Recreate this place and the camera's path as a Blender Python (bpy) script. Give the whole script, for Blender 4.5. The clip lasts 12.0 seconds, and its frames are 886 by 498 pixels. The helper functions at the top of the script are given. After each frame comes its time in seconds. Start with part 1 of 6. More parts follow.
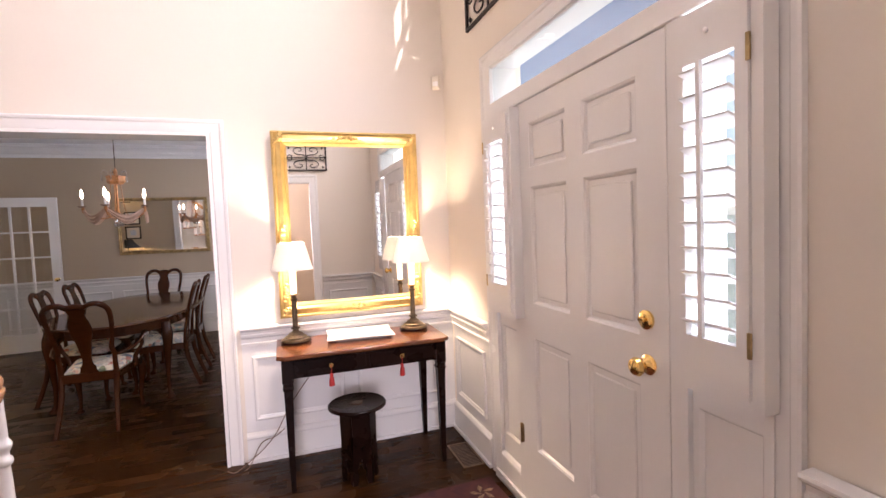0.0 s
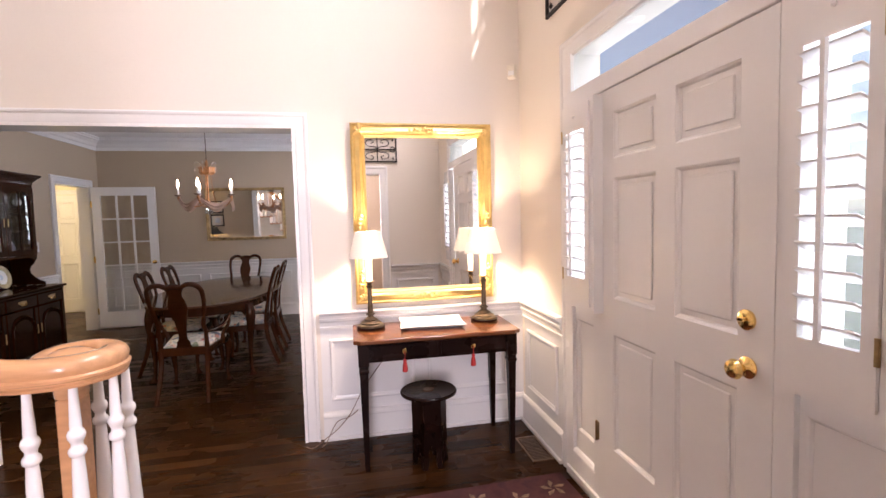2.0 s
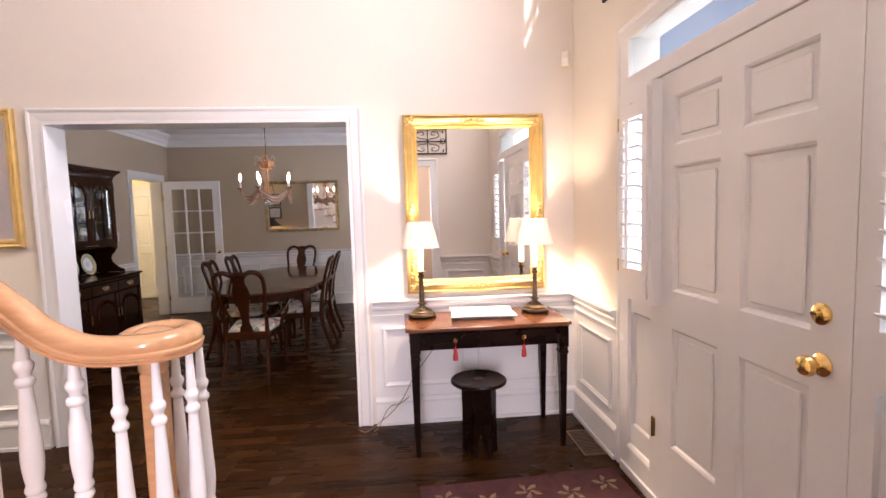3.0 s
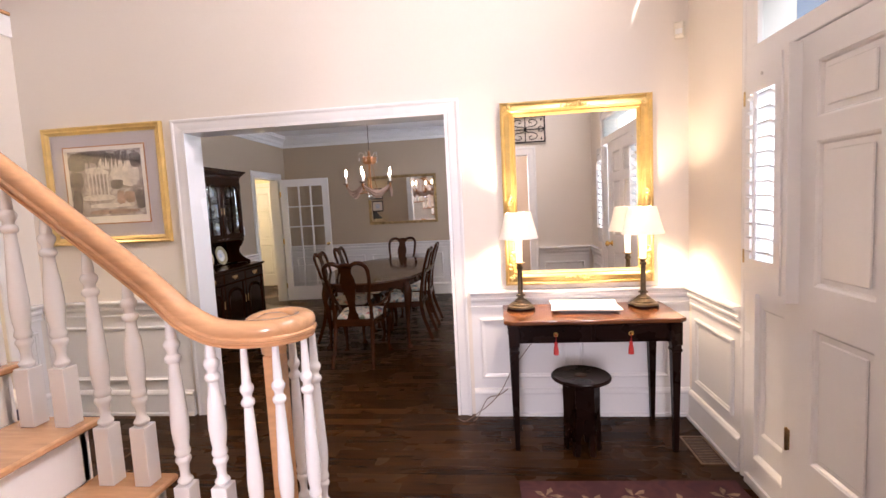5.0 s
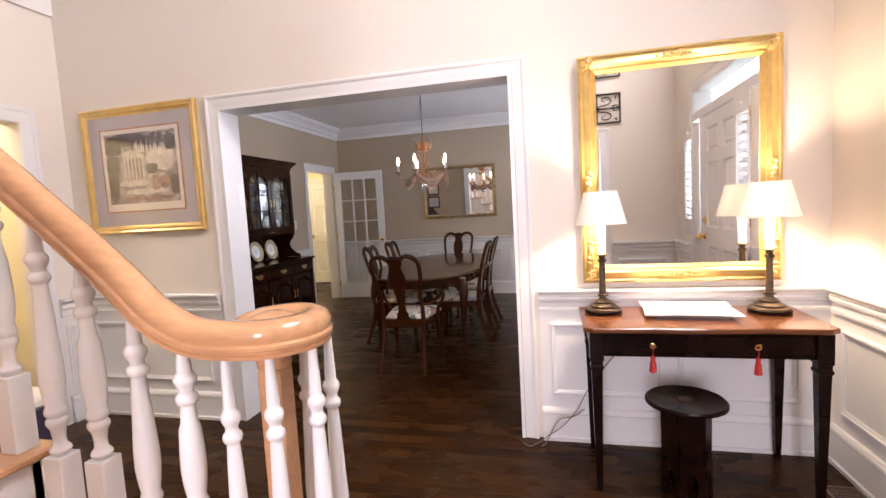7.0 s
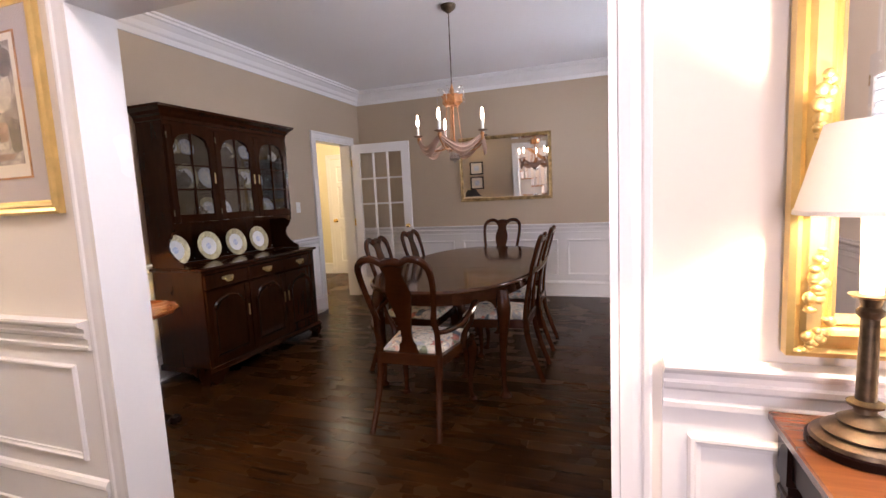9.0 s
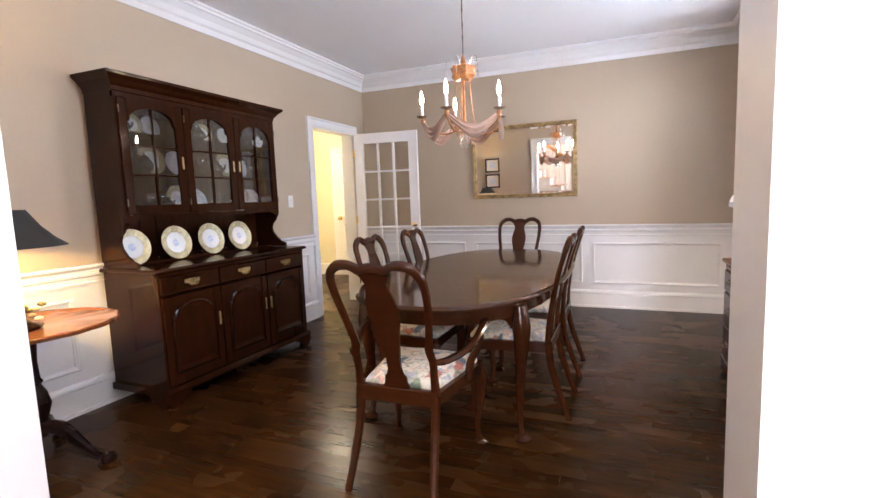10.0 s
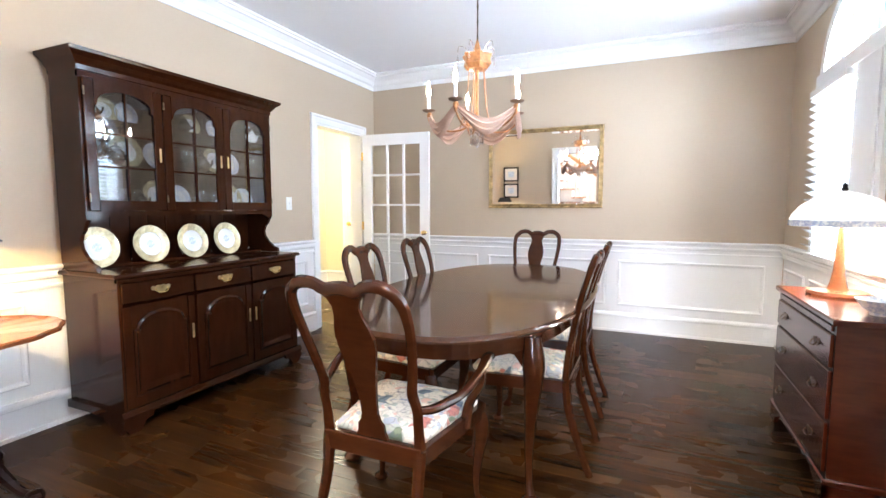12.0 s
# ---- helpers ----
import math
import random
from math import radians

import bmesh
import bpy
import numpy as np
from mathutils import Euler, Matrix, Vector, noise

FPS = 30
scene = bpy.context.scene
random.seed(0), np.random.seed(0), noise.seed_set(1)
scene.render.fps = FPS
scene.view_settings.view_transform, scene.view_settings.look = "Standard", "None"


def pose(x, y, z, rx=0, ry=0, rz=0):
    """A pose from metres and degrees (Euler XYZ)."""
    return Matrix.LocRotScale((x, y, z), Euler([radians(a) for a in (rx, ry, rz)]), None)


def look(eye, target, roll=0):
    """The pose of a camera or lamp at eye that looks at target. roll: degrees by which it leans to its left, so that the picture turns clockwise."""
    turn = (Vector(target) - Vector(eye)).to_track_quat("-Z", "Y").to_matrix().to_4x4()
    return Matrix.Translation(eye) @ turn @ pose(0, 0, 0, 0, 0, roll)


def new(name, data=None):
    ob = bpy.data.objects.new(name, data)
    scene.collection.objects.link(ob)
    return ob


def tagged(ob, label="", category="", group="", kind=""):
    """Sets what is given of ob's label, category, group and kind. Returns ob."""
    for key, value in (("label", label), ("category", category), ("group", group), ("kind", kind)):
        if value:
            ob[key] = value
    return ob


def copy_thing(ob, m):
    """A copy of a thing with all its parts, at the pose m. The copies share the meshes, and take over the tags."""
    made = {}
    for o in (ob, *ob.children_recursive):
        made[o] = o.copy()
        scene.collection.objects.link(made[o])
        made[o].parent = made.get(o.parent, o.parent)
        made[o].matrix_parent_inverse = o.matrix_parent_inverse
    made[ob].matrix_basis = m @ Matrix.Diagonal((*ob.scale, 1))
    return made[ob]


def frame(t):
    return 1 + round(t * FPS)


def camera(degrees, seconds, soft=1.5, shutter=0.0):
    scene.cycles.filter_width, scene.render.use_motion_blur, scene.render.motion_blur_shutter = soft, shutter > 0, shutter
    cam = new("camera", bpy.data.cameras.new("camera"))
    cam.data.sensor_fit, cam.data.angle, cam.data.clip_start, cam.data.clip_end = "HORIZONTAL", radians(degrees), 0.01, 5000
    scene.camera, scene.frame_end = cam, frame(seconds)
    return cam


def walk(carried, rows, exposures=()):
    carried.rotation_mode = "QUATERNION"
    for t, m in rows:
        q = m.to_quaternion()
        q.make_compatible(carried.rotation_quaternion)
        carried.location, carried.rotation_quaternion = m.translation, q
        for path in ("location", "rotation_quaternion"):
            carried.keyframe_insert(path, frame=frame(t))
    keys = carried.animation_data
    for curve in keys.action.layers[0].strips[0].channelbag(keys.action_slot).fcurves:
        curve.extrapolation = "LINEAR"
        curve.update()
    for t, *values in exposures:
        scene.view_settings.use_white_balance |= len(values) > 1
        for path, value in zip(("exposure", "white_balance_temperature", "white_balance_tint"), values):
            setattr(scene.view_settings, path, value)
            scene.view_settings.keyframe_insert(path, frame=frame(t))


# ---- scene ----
cam = camera(87.1, 12.0)
PATH = [
    (0, (0.402, 0.349, 1.468), (1.045, 2.239, 1.363), -2.3),
    (0.5, (0.39, 0.359, 1.472), (0.998, 2.261, 1.364), -2.2),
    (1, (0.375, 0.365, 1.468), (0.919, 2.286, 1.36), -1.9),
    (1.5, (0.345, 0.365, 1.467), (0.821, 2.304, 1.35), -1.6),
    (2, (0.328, 0.367, 1.463), (0.719, 2.324, 1.333), -1.5),
    (2.5, (0.315, 0.361, 1.457), (0.607, 2.334, 1.313), -1.5),
    (3, (0.31, 0.355, 1.451), (0.495, 2.34, 1.295), -1.6),
    (5, (0.302, 0.377, 1.452), (0.073, 2.356, 1.273), -2.9),
    (5.5, (0.292, 0.402, 1.441), (-0.006, 2.373, 1.269), -3.1),
    (6, (0.28, 0.464, 1.433), (-0.086, 2.423, 1.265), -3.2),
    (6.5, (0.232, 0.591, 1.401), (-0.188, 2.54, 1.238), -3.3),
    (7, (0.217, 0.862, 1.346), (-0.254, 2.799, 1.18), -3.2),
    (9, (-0.012, 2.274, 1.298), (-0.682, 4.145, 1.074), -2.8),
    (9.5, (-0.12, 2.583, 1.285), (-0.815, 4.443, 1.052), -2.1),
    (10, (-0.162, 2.868, 1.237), (-0.892, 4.718, 1.02), -1.9),
    (10.5, (-0.231, 3.035, 1.246), (-0.957, 4.885, 1.026), -0.9),
    (11, (-0.25, 3.16, 1.234), (-0.995, 5.005, 1.026), -0.4),
    (11.5, (-0.241, 3.248, 1.231), (-1.015, 5.081, 1.037), -0.2),
    (12, (-0.239, 3.277, 1.215), (-1.039, 5.102, 1.039), -0.0),
]
EXPOSURES = [(0, 0.46, 6650, 25), (3, 0.46, 6650, 25), (7, 0.48, 6600, 22), (8.9, 0.6, 6750, 27), (9.5, 0.92, 6700, 27), (10, 1.42, 6450, 21), (11, 2.0, 5950, 13), (12, 2.1, 5900, 12)]
walk(cam, [(t, look(eye, target, roll)) for t, eye, target, roll in PATH], EXPOSURES)

# ---- world and light ----
SUN_EL, SUN_AZ = 34.6, 163.3
world = bpy.data.worlds.new("world")
scene.world = world
world.use_nodes = True
sky = world.node_tree.nodes.new("ShaderNodeTexSky")
sky.sky_type, sky.sun_disc = "NISHITA", False
sky.sun_elevation, sky.sun_rotation = radians(SUN_EL), radians(SUN_AZ)
world.node_tree.links.new(sky.outputs[0], world.node_tree.nodes["Background"].inputs[0])
world.node_tree.nodes["Background"].inputs[1].default_value = 0.12


def lamp(name, kind, eye, target, power, color, size=0.1, size_y=None):
    data = bpy.data.lights.new(name, kind)
    data.energy, data.color = power, color
    if kind == "AREA":
        data.shape, data.size, data.size_y = "RECTANGLE", size, size_y or size
    elif kind == "SUN":
        data.angle = size
    else:
        data.shadow_soft_size = size
    ob = new(name, data)
    ob.matrix_world = look(eye, target)
    return ob


SKYBLUE, WARM, CANDLE = (0.80, 0.90, 1.0), (1.0, 0.80, 0.54), (1.0, 0.72, 0.42)
saz = radians(SUN_AZ)
lamp("sun", "SUN", (0, 0, 9), (-math.sin(saz) * 5, -math.cos(saz) * 5, 9 - 5 * math.tan(radians(SUN_EL))), 3.0, (1.0, 0.95, 0.86), radians(0.5))
lamp("transom_daylight", "AREA", (1.84, 1.92, 2.45), (0, 1.92, 2.45), 9.5, (0.86, 0.94, 1.0), 2.6, 0.85)
lamp("sidelight_daylight", "AREA", (1.80, 1.30, 1.5), (0, 1.30, 1.5), 7, SKYBLUE, 0.25, 0.9)
lamp("second_sidelight_daylight", "AREA", (1.80, 2.58, 1.5), (0, 2.58, 1.5), 7, SKYBLUE, 0.25, 0.9)
lamp("upper_window_daylight", "AREA", (1.50, 1.70, 3.95), (-3, 1.4, 1.2), 142, (0.96, 0.96, 1.0), 1.5, 1.3).data.spread = radians(140)
lamp("south_window_daylight", "AREA", (-0.15, -2.98, 1.6), (1.3, 0.5, 1.7), 122, (0.89, 0.89, 1.0), 0.75, 1.7)
lamp("arched_window_daylight", "AREA", (1.27, 6.84, 1.80), (-1.4, 6.84, 1.15), 96, (0.76, 0.86, 1.0), 1.0, 2.2)
lamp("front_dining_window_daylight", "AREA", (1.34, 4.75, 1.75), (-0.8, 5.1, 0.9), 78, (0.78, 0.88, 1.0), 0.9, 1.5)

# ---- materials ----


def nodes_of(name):
    m = bpy.data.materials.new(name)
    m.use_nodes = True
    nt = m.node_tree
    return m, nt, nt.nodes["Principled BSDF"]


def mat(name, col, rough=0.5, metal=0.0, vary=0.08, scale=3.0, grain=None, bump=0.0, coat=0.0, per_piece=0.0, rough_vary=0.08, col2=None, spec=0.5):
    """A procedural material: stains at one scale, grain at a second, an uneven gloss and a fine relief."""
    m, nt, b = nodes_of(name)
    N, L = nt.nodes, nt.links
    tc = N.new("ShaderNodeTexCoord")
    src = tc.outputs["Object"]
    if per_piece:
        oi = N.new("ShaderNodeObjectInfo")
        comb = N.new("ShaderNodeCombineXYZ")
        mul = N.new("ShaderNodeMath")
        mul.operation = "MULTIPLY"
        mul.inputs[1].default_value = 37.0
        L.new(oi.outputs["Random"], mul.inputs[0])
        for k in range(3):
            L.new(mul.outputs[0], comb.inputs[k])
        add = N.new("ShaderNodeVectorMath")
        L.new(src, add.inputs[0])
        L.new(comb.outputs[0], add.inputs[1])
        src = add.outputs[0]
    big = N.new("ShaderNodeTexNoise")
    big.inputs["Scale"].default_value = scale
    big.inputs["Detail"].default_value = 3
    L.new(src, big.inputs["Vector"])
    mp = N.new("ShaderNodeMapping")
    mp.inputs["Scale"].default_value = grain or (60, 60, 60)
    L.new(src, mp.inputs["Vector"])
    fine = N.new("ShaderNodeTexNoise")
    fine.inputs["Scale"].default_value = 1.0
    fine.inputs["Detail"].default_value = 5
    fine.inputs["Roughness"].default_value = 0.6
    L.new(mp.outputs[0], fine.inputs["Vector"])
    mixf = N.new("ShaderNodeMath")
    mixf.operation = "MULTIPLY_ADD"
    mixf.inputs[1].default_value = 0.6 if grain else 0.25
    L.new(fine.outputs[0], mixf.inputs[0])
    half = N.new("ShaderNodeMath")
    half.operation = "MULTIPLY"
    half.inputs[1].default_value = 0.4 if grain else 0.75
    L.new(big.outputs[0], half.inputs[0])
    L.new(half.outputs[0], mixf.inputs[2])
    ramp = N.new("ShaderNodeValToRGB")
    lo = [c * (1 - vary * 2.2) for c in col]
    hi = [min(1, c * (1 + vary * 2.2)) for c in (col2 or col)]
    ramp.color_ramp.elements[0].position, ramp.color_ramp.elements[1].position = 0.3, 0.7
    ramp.color_ramp.elements[0].color, ramp.color_ramp.elements[1].color = (*lo, 1), (*hi, 1)
    L.new(mixf.outputs[0], ramp.inputs[0])
    out = ramp.outputs[0]
    if per_piece:
        hsv = N.new("ShaderNodeHueSaturation")
        mr = N.new("ShaderNodeMapRange")
        mr.inputs["To Min"].default_value, mr.inputs["To Max"].default_value = 1 - per_piece, 1 + per_piece
        L.new(oi.outputs["Random"], mr.inputs["Value"])
        L.new(mr.outputs[0], hsv.inputs["Value"])
        L.new(out, hsv.inputs["Color"])
        out = hsv.outputs[0]
    L.new(out, b.inputs["Base Color"])
    rr = N.new("ShaderNodeMapRange")
    rr.inputs["To Min"].default_value, rr.inputs["To Max"].default_value = max(0.02, rough - rough_vary), min(1, rough + rough_vary)
    L.new(big.outputs[0], rr.inputs["Value"])
    L.new(rr.outputs[0], b.inputs["Roughness"])
    b.inputs["Metallic"].default_value = metal
    b.inputs["Specular IOR Level"].default_value = spec
    if coat:
        b.inputs["Coat Weight"].default_value = coat
        b.inputs["Coat Roughness"].default_value = 0.12
    if bump:
        bp = N.new("ShaderNodeBump")
        bp.inputs["Strength"].default_value = bump
        bp.inputs["Distance"].default_value = 0.002
        L.new(fine.outputs[0], bp.inputs["Height"])
        L.new(bp.outputs[0], b.inputs["Normal"])
    return m


def glass(name, col=(0.95, 0.98, 0.97), rough=0.0, mix=0.86):
    """A thin pane: mostly clear, with the mirror gloss of glass."""
    m = bpy.data.materials.new(name)
    m.use_nodes = True
    nt = m.node_tree
    nt.nodes.clear()
    o = nt.nodes.new("ShaderNodeOutputMaterial")
    t = nt.nodes.new("ShaderNodeBsdfTransparent")
    t.inputs[0].default_value = (*col, 1)
    g = nt.nodes.new("ShaderNodeBsdfGlossy")
    g.inputs["Roughness"].default_value = rough
    mx = nt.nodes.new("ShaderNodeMixShader")
    mx.inputs[0].default_value = 1 - mix
    nt.links.new(t.outputs[0], mx.inputs[1])
    nt.links.new(g.outputs[0], mx.inputs[2])
    nt.links.new(mx.outputs[0], o.inputs[0])
    return m


def glow(name, col, strength):
    m, nt, b = nodes_of(name)
    b.inputs["Base Color"].default_value = (0.9, 0.9, 0.85, 1)
    b.inputs["Emission Color"].default_value = (*col, 1)
    b.inputs["Emission Strength"].default_value = strength
    return m


def shade_cloth(name, col, through_light=0.6):
    m = bpy.data.materials.new(name)
    m.use_nodes = True
    nt = m.node_tree
    nt.nodes.clear()
    o = nt.nodes.new("ShaderNodeOutputMaterial")
    d = nt.nodes.new("ShaderNodeBsdfDiffuse")
    t = nt.nodes.new("ShaderNodeBsdfTranslucent")
    d.inputs[0].default_value = t.inputs[0].default_value = (*col, 1)
    mx = nt.nodes.new("ShaderNodeMixShader")
    mx.inputs[0].default_value = through_light
    nt.links.new(d.outputs[0], mx.inputs[1])
    nt.links.new(t.outputs[0], mx.inputs[2])
    nt.links.new(mx.outputs[0], o.inputs[0])
    return m


def ramped(name, stops, scale=14.0, rough=0.8, kind="noise", distort=0.5, bump=0.0):
    """A patterned surface: a warped noise or cells through a row of colours."""
    m, nt, b = nodes_of(name)
    N, L = nt.nodes, nt.links
    tc = N.new("ShaderNodeTexCoord")
    if kind == "cells":
        a = N.new("ShaderNodeTexVoronoi")
        a.inputs["Scale"].default_value = scale
        warp = N.new("ShaderNodeTexNoise")
        warp.inputs["Scale"].default_value = scale * 0.9
        mixv = N.new("ShaderNodeVectorMath")
        mixv.operation = "MULTIPLY_ADD"
        mixv.inputs[1].default_value = (distort * 0.1,) * 3
        L.new(tc.outputs["Object"], warp.inputs["Vector"])
        L.new(warp.outputs["Color"], mixv.inputs[0])
        L.new(tc.outputs["Object"], mixv.inputs[2])
        L.new(mixv.outputs[0], a.inputs["Vector"])
        sep = N.new("ShaderNodeSeparateColor")
        L.new(a.outputs["Color"], sep.inputs[0])
        val = sep.outputs[0]
    else:
        a = N.new("ShaderNodeTexNoise")
        a.inputs["Scale"].default_value = scale
        a.inputs["Detail"].default_value = 6
        a.inputs["Distortion"].default_value = distort
        L.new(tc.outputs["Object"], a.inputs["Vector"])
        val = a.outputs[0]
    r = N.new("ShaderNodeValToRGB")
    r.color_ramp.interpolation = "CONSTANT" if kind == "cells" else "LINEAR"
    e = r.color_ramp.elements
    e[0].position, e[0].color = stops[0][0], (*stops[0][1], 1)
    e[1].position, e[1].color = stops[1][0], (*stops[1][1], 1)
    for p, c in stops[2:]:
        e.new(p).color = (*c, 1)
    L.new(val, r.inputs[0])
    L.new(r.outputs[0], b.inputs["Base Color"])
    b.inputs["Roughness"].default_value = rough
    return m


def floral(name):
    """Cream cloth printed with blue-grey and rose blooms, leaves and fine dark outlines."""
    m, nt, b = nodes_of(name)
    N, L = nt.nodes, nt.links
    tc = N.new("ShaderNodeTexCoord")
    warp = N.new("ShaderNodeTexNoise")
    warp.inputs["Scale"].default_value = 16
    L.new(tc.outputs["Object"], warp.inputs["Vector"])
    mv = N.new("ShaderNodeVectorMath")
    mv.operation = "MULTIPLY_ADD"
    mv.inputs[1].default_value = (0.085, 0.085, 0.085)
    L.new(warp.outputs["Color"], mv.inputs[0])
    L.new(tc.outputs["Object"], mv.inputs[2])
    base = None
    for scale, stops, edge in ((17, [(0.0, (0.72, 0.70, 0.66)), (0.46, (0.16, 0.21, 0.27)), (0.60, (0.74, 0.72, 0.68)), (0.74, (0.20, 0.24, 0.16)), (0.80, (0.50, 0.20, 0.17)), (0.88, (0.68, 0.66, 0.60))], 0.05), (38, [(0.0, (0.70, 0.66, 0.58)), (0.55, (0.33, 0.38, 0.30)), (0.68, (0.72, 0.68, 0.60)), (0.84, (0.62, 0.38, 0.28)), (0.93, (0.30, 0.34, 0.42))], 0.07)):
        v, d = N.new("ShaderNodeTexVoronoi"), N.new("ShaderNodeTexVoronoi")
        d.feature = "DISTANCE_TO_EDGE"
        for q in (v, d):
            q.inputs["Scale"].default_value = scale
            L.new(mv.outputs[0], q.inputs["Vector"])
        sep, r = N.new("ShaderNodeSeparateColor"), N.new("ShaderNodeValToRGB")
        L.new(v.outputs["Color"], sep.inputs[0])
        L.new(sep.outputs[0], r.inputs[0])
        r.color_ramp.interpolation = "CONSTANT"
        e = r.color_ramp.elements
        e[0].position, e[0].color = stops[0][0], (*stops[0][1], 1)
        e[1].position, e[1].color = stops[1][0], (*stops[1][1], 1)
        for p, c in stops[2:]:
            e.new(p).color = (*c, 1)
        line = N.new("ShaderNodeMapRange")
        line.inputs["From Max"].default_value = edge
        L.new(d.outputs["Distance"], line.inputs["Value"])
        mul = N.new("ShaderNodeMix")
        mul.data_type = "RGBA"
        mul.inputs["A"].default_value = (0.46, 0.43, 0.40, 1)
        L.new(line.outputs[0], mul.inputs["Factor"])
        L.new(r.outputs[0], mul.inputs["B"])
        if base is None:
            base = mul.outputs["Result"]
        else:
            both = N.new("ShaderNodeMix")
            both.data_type, both.blend_type = "RGBA", "MULTIPLY"
            both.inputs["Factor"].default_value = 0.8
            L.new(base, both.inputs["A"])
            L.new(mul.outputs["Result"], both.inputs["B"])
            gain = N.new("ShaderNodeHueSaturation")
            gain.inputs["Value"].default_value = 1.6
            L.new(both.outputs["Result"], gain.inputs["Color"])
            base = gain.outputs[0]
    L.new(base, b.inputs["Base Color"])
    b.inputs["Roughness"].default_value = 0.85
    return m


FOYER_WALL = mat("foyer_wall_paint", (0.775, 0.713, 0.635), 0.6, vary=0.012, scale=0.8, bump=0.05)
DINING_WALL = mat("dining_wall_paint", (0.485, 0.387, 0.278), 0.6, vary=0.02, scale=0.8, bump=0.05)
YELLOW_WALL = mat("yellow_wall_paint", (0.78, 0.71, 0.52), 0.6, vary=0.02, scale=0.8)
TRIM = mat("white_gloss_trim", (0.82, 0.81, 0.80), 0.24, vary=0.015, scale=2.0)
CEILING = mat("ceiling_paint", (0.85, 0.85, 0.86), 0.8, vary=0.012, scale=0.7)
FLOOR = mat("dark_oak_boards", (0.0150, 0.0048, 0.0014), 0.27, vary=0.17, scale=2.2, grain=(3, 40, 30), bump=0.08, per_piece=0.2, col2=(0.046, 0.0175, 0.0042), rough_vary=0.08, spec=0.09)
GAP = mat("floor_bed", (0.012, 0.006, 0.004), 0.7)
OAK = mat("honey_oak", (0.57, 0.305, 0.150), 0.22, vary=0.10, scale=5, grain=(6, 45, 45), coat=0.4, bump=0.05)
MAHOG = mat("red_mahogany", (0.046, 0.0128, 0.0040), 0.16, vary=0.14, scale=5, grain=(10, 10, 40), coat=0.12, spec=0.22)
TABLETOP = mat("polished_mahogany", (0.060, 0.021, 0.008), 0.09, vary=0.12, scale=3, grain=(50, 4, 50), coat=0.15, spec=0.35, rough_vary=0.03)
HUTCH = mat("dark_cherry", (0.027, 0.0078, 0.0026), 0.13, vary=0.12, scale=4, grain=(30, 30, 5), coat=0.12, spec=0.15)
CONSOLE_TOP = mat("console_top_wood", (0.15, 0.050, 0.018), 0.2, vary=0.15, scale=4, grain=(5, 60, 60), coat=0.3)
EBONY = mat("near_black_wood", (0.010, 0.0034, 0.0022), 0.28, vary=0.2, scale=6, spec=0.12)
CHEST = mat("reddish_chest_wood", (0.085, 0.018, 0.007), 0.2, vary=0.15, scale=4, grain=(8, 8, 50), coat=0.15, spec=0.35)
GOLD = mat("gilt", (0.76, 0.55, 0.22), 0.33, 0.75, vary=0.06, scale=14, bump=0.15)
OLDGOLD = mat("antique_gilt", (0.42, 0.29, 0.13), 0.4, 0.7, vary=0.25, scale=22, bump=0.4)
BRASS = mat("polished_brass", (0.86, 0.60, 0.22), 0.16, 1.0, vary=0.05)
DULLBRASS = mat("tarnished_brass", (0.45, 0.33, 0.17), 0.35, 1.0, vary=0.2, scale=20)
BRONZE = mat("dark_bronze", (0.10, 0.072, 0.045), 0.38, 0.8, vary=0.25, scale=30)
IRON = mat("black_iron", (0.025, 0.02, 0.02), 0.5, 0.6)
COPPER = mat("chandelier_copper_finish", (0.42, 0.19, 0.075), 0.4, 0.4, vary=0.2, scale=30)
SWAG = mat("painted_swag_finish", (0.46, 0.31, 0.235), 0.5, 0.1, vary=0.07, scale=12, bump=0.2)
DRIP = mat("dull_copper", (0.26, 0.17, 0.11), 0.4, 0.5, vary=0.15, scale=20)
SILVER = mat("silver_plate", (0.75, 0.72, 0.68), 0.15, 1.0)
MIRROR = mat("mirror_glass", (0.93, 0.93, 0.92), 0.02, 1.0, vary=0.0, rough_vary=0.0)
CHINA = mat("white_china", (0.82, 0.82, 0.80), 0.12)
CHINA_GOLD = mat("gold_band_china", (0.62, 0.54, 0.33), 0.22, 0.3, vary=0.15, scale=30)
CHINA_BLUE = ramped("blue_patterned_china", [(0.40, (0.78, 0.80, 0.84)), (0.55, (0.42, 0.50, 0.68)), (0.66, (0.80, 0.82, 0.85))], 45, 0.15)
PANE = glass("window_glass")
DOOR_PANE = glass("door_glass", (0.99, 0.985, 0.97), 0.0, 0.94)
CABINET_PANE = glass("cabinet_glass", (0.76, 0.77, 0.77), 0.0, 0.85)
CRYSTAL = glass("crystal_glass", (0.97, 0.98, 1.0), 0.03, 0.62)
SHADE = shade_cloth("cream_shade_cloth", (0.93, 0.90, 0.85), 0.16)
WHITE_GLASS = shade_cloth("milk_glass", (0.90, 0.92, 0.95), 0.2)
DARK_SHADE = mat("dark_shade_cloth", (0.03, 0.028, 0.026), 0.8)
BULB = glow("lamp_bulb", (1.0, 0.84, 0.60), 40)
CANDLE_BULB = glow("candle_bulb", (1.0, 0.82, 0.58), 36)
# Emission on the sleeve stands in for bulb light falling on it.
SLEEVE = glow("self_glowing_sleeve", (1.0, 0.82, 0.55), 2.2)
RED = mat("red_silk_tassel", (0.42, 0.02, 0.015), 0.6)
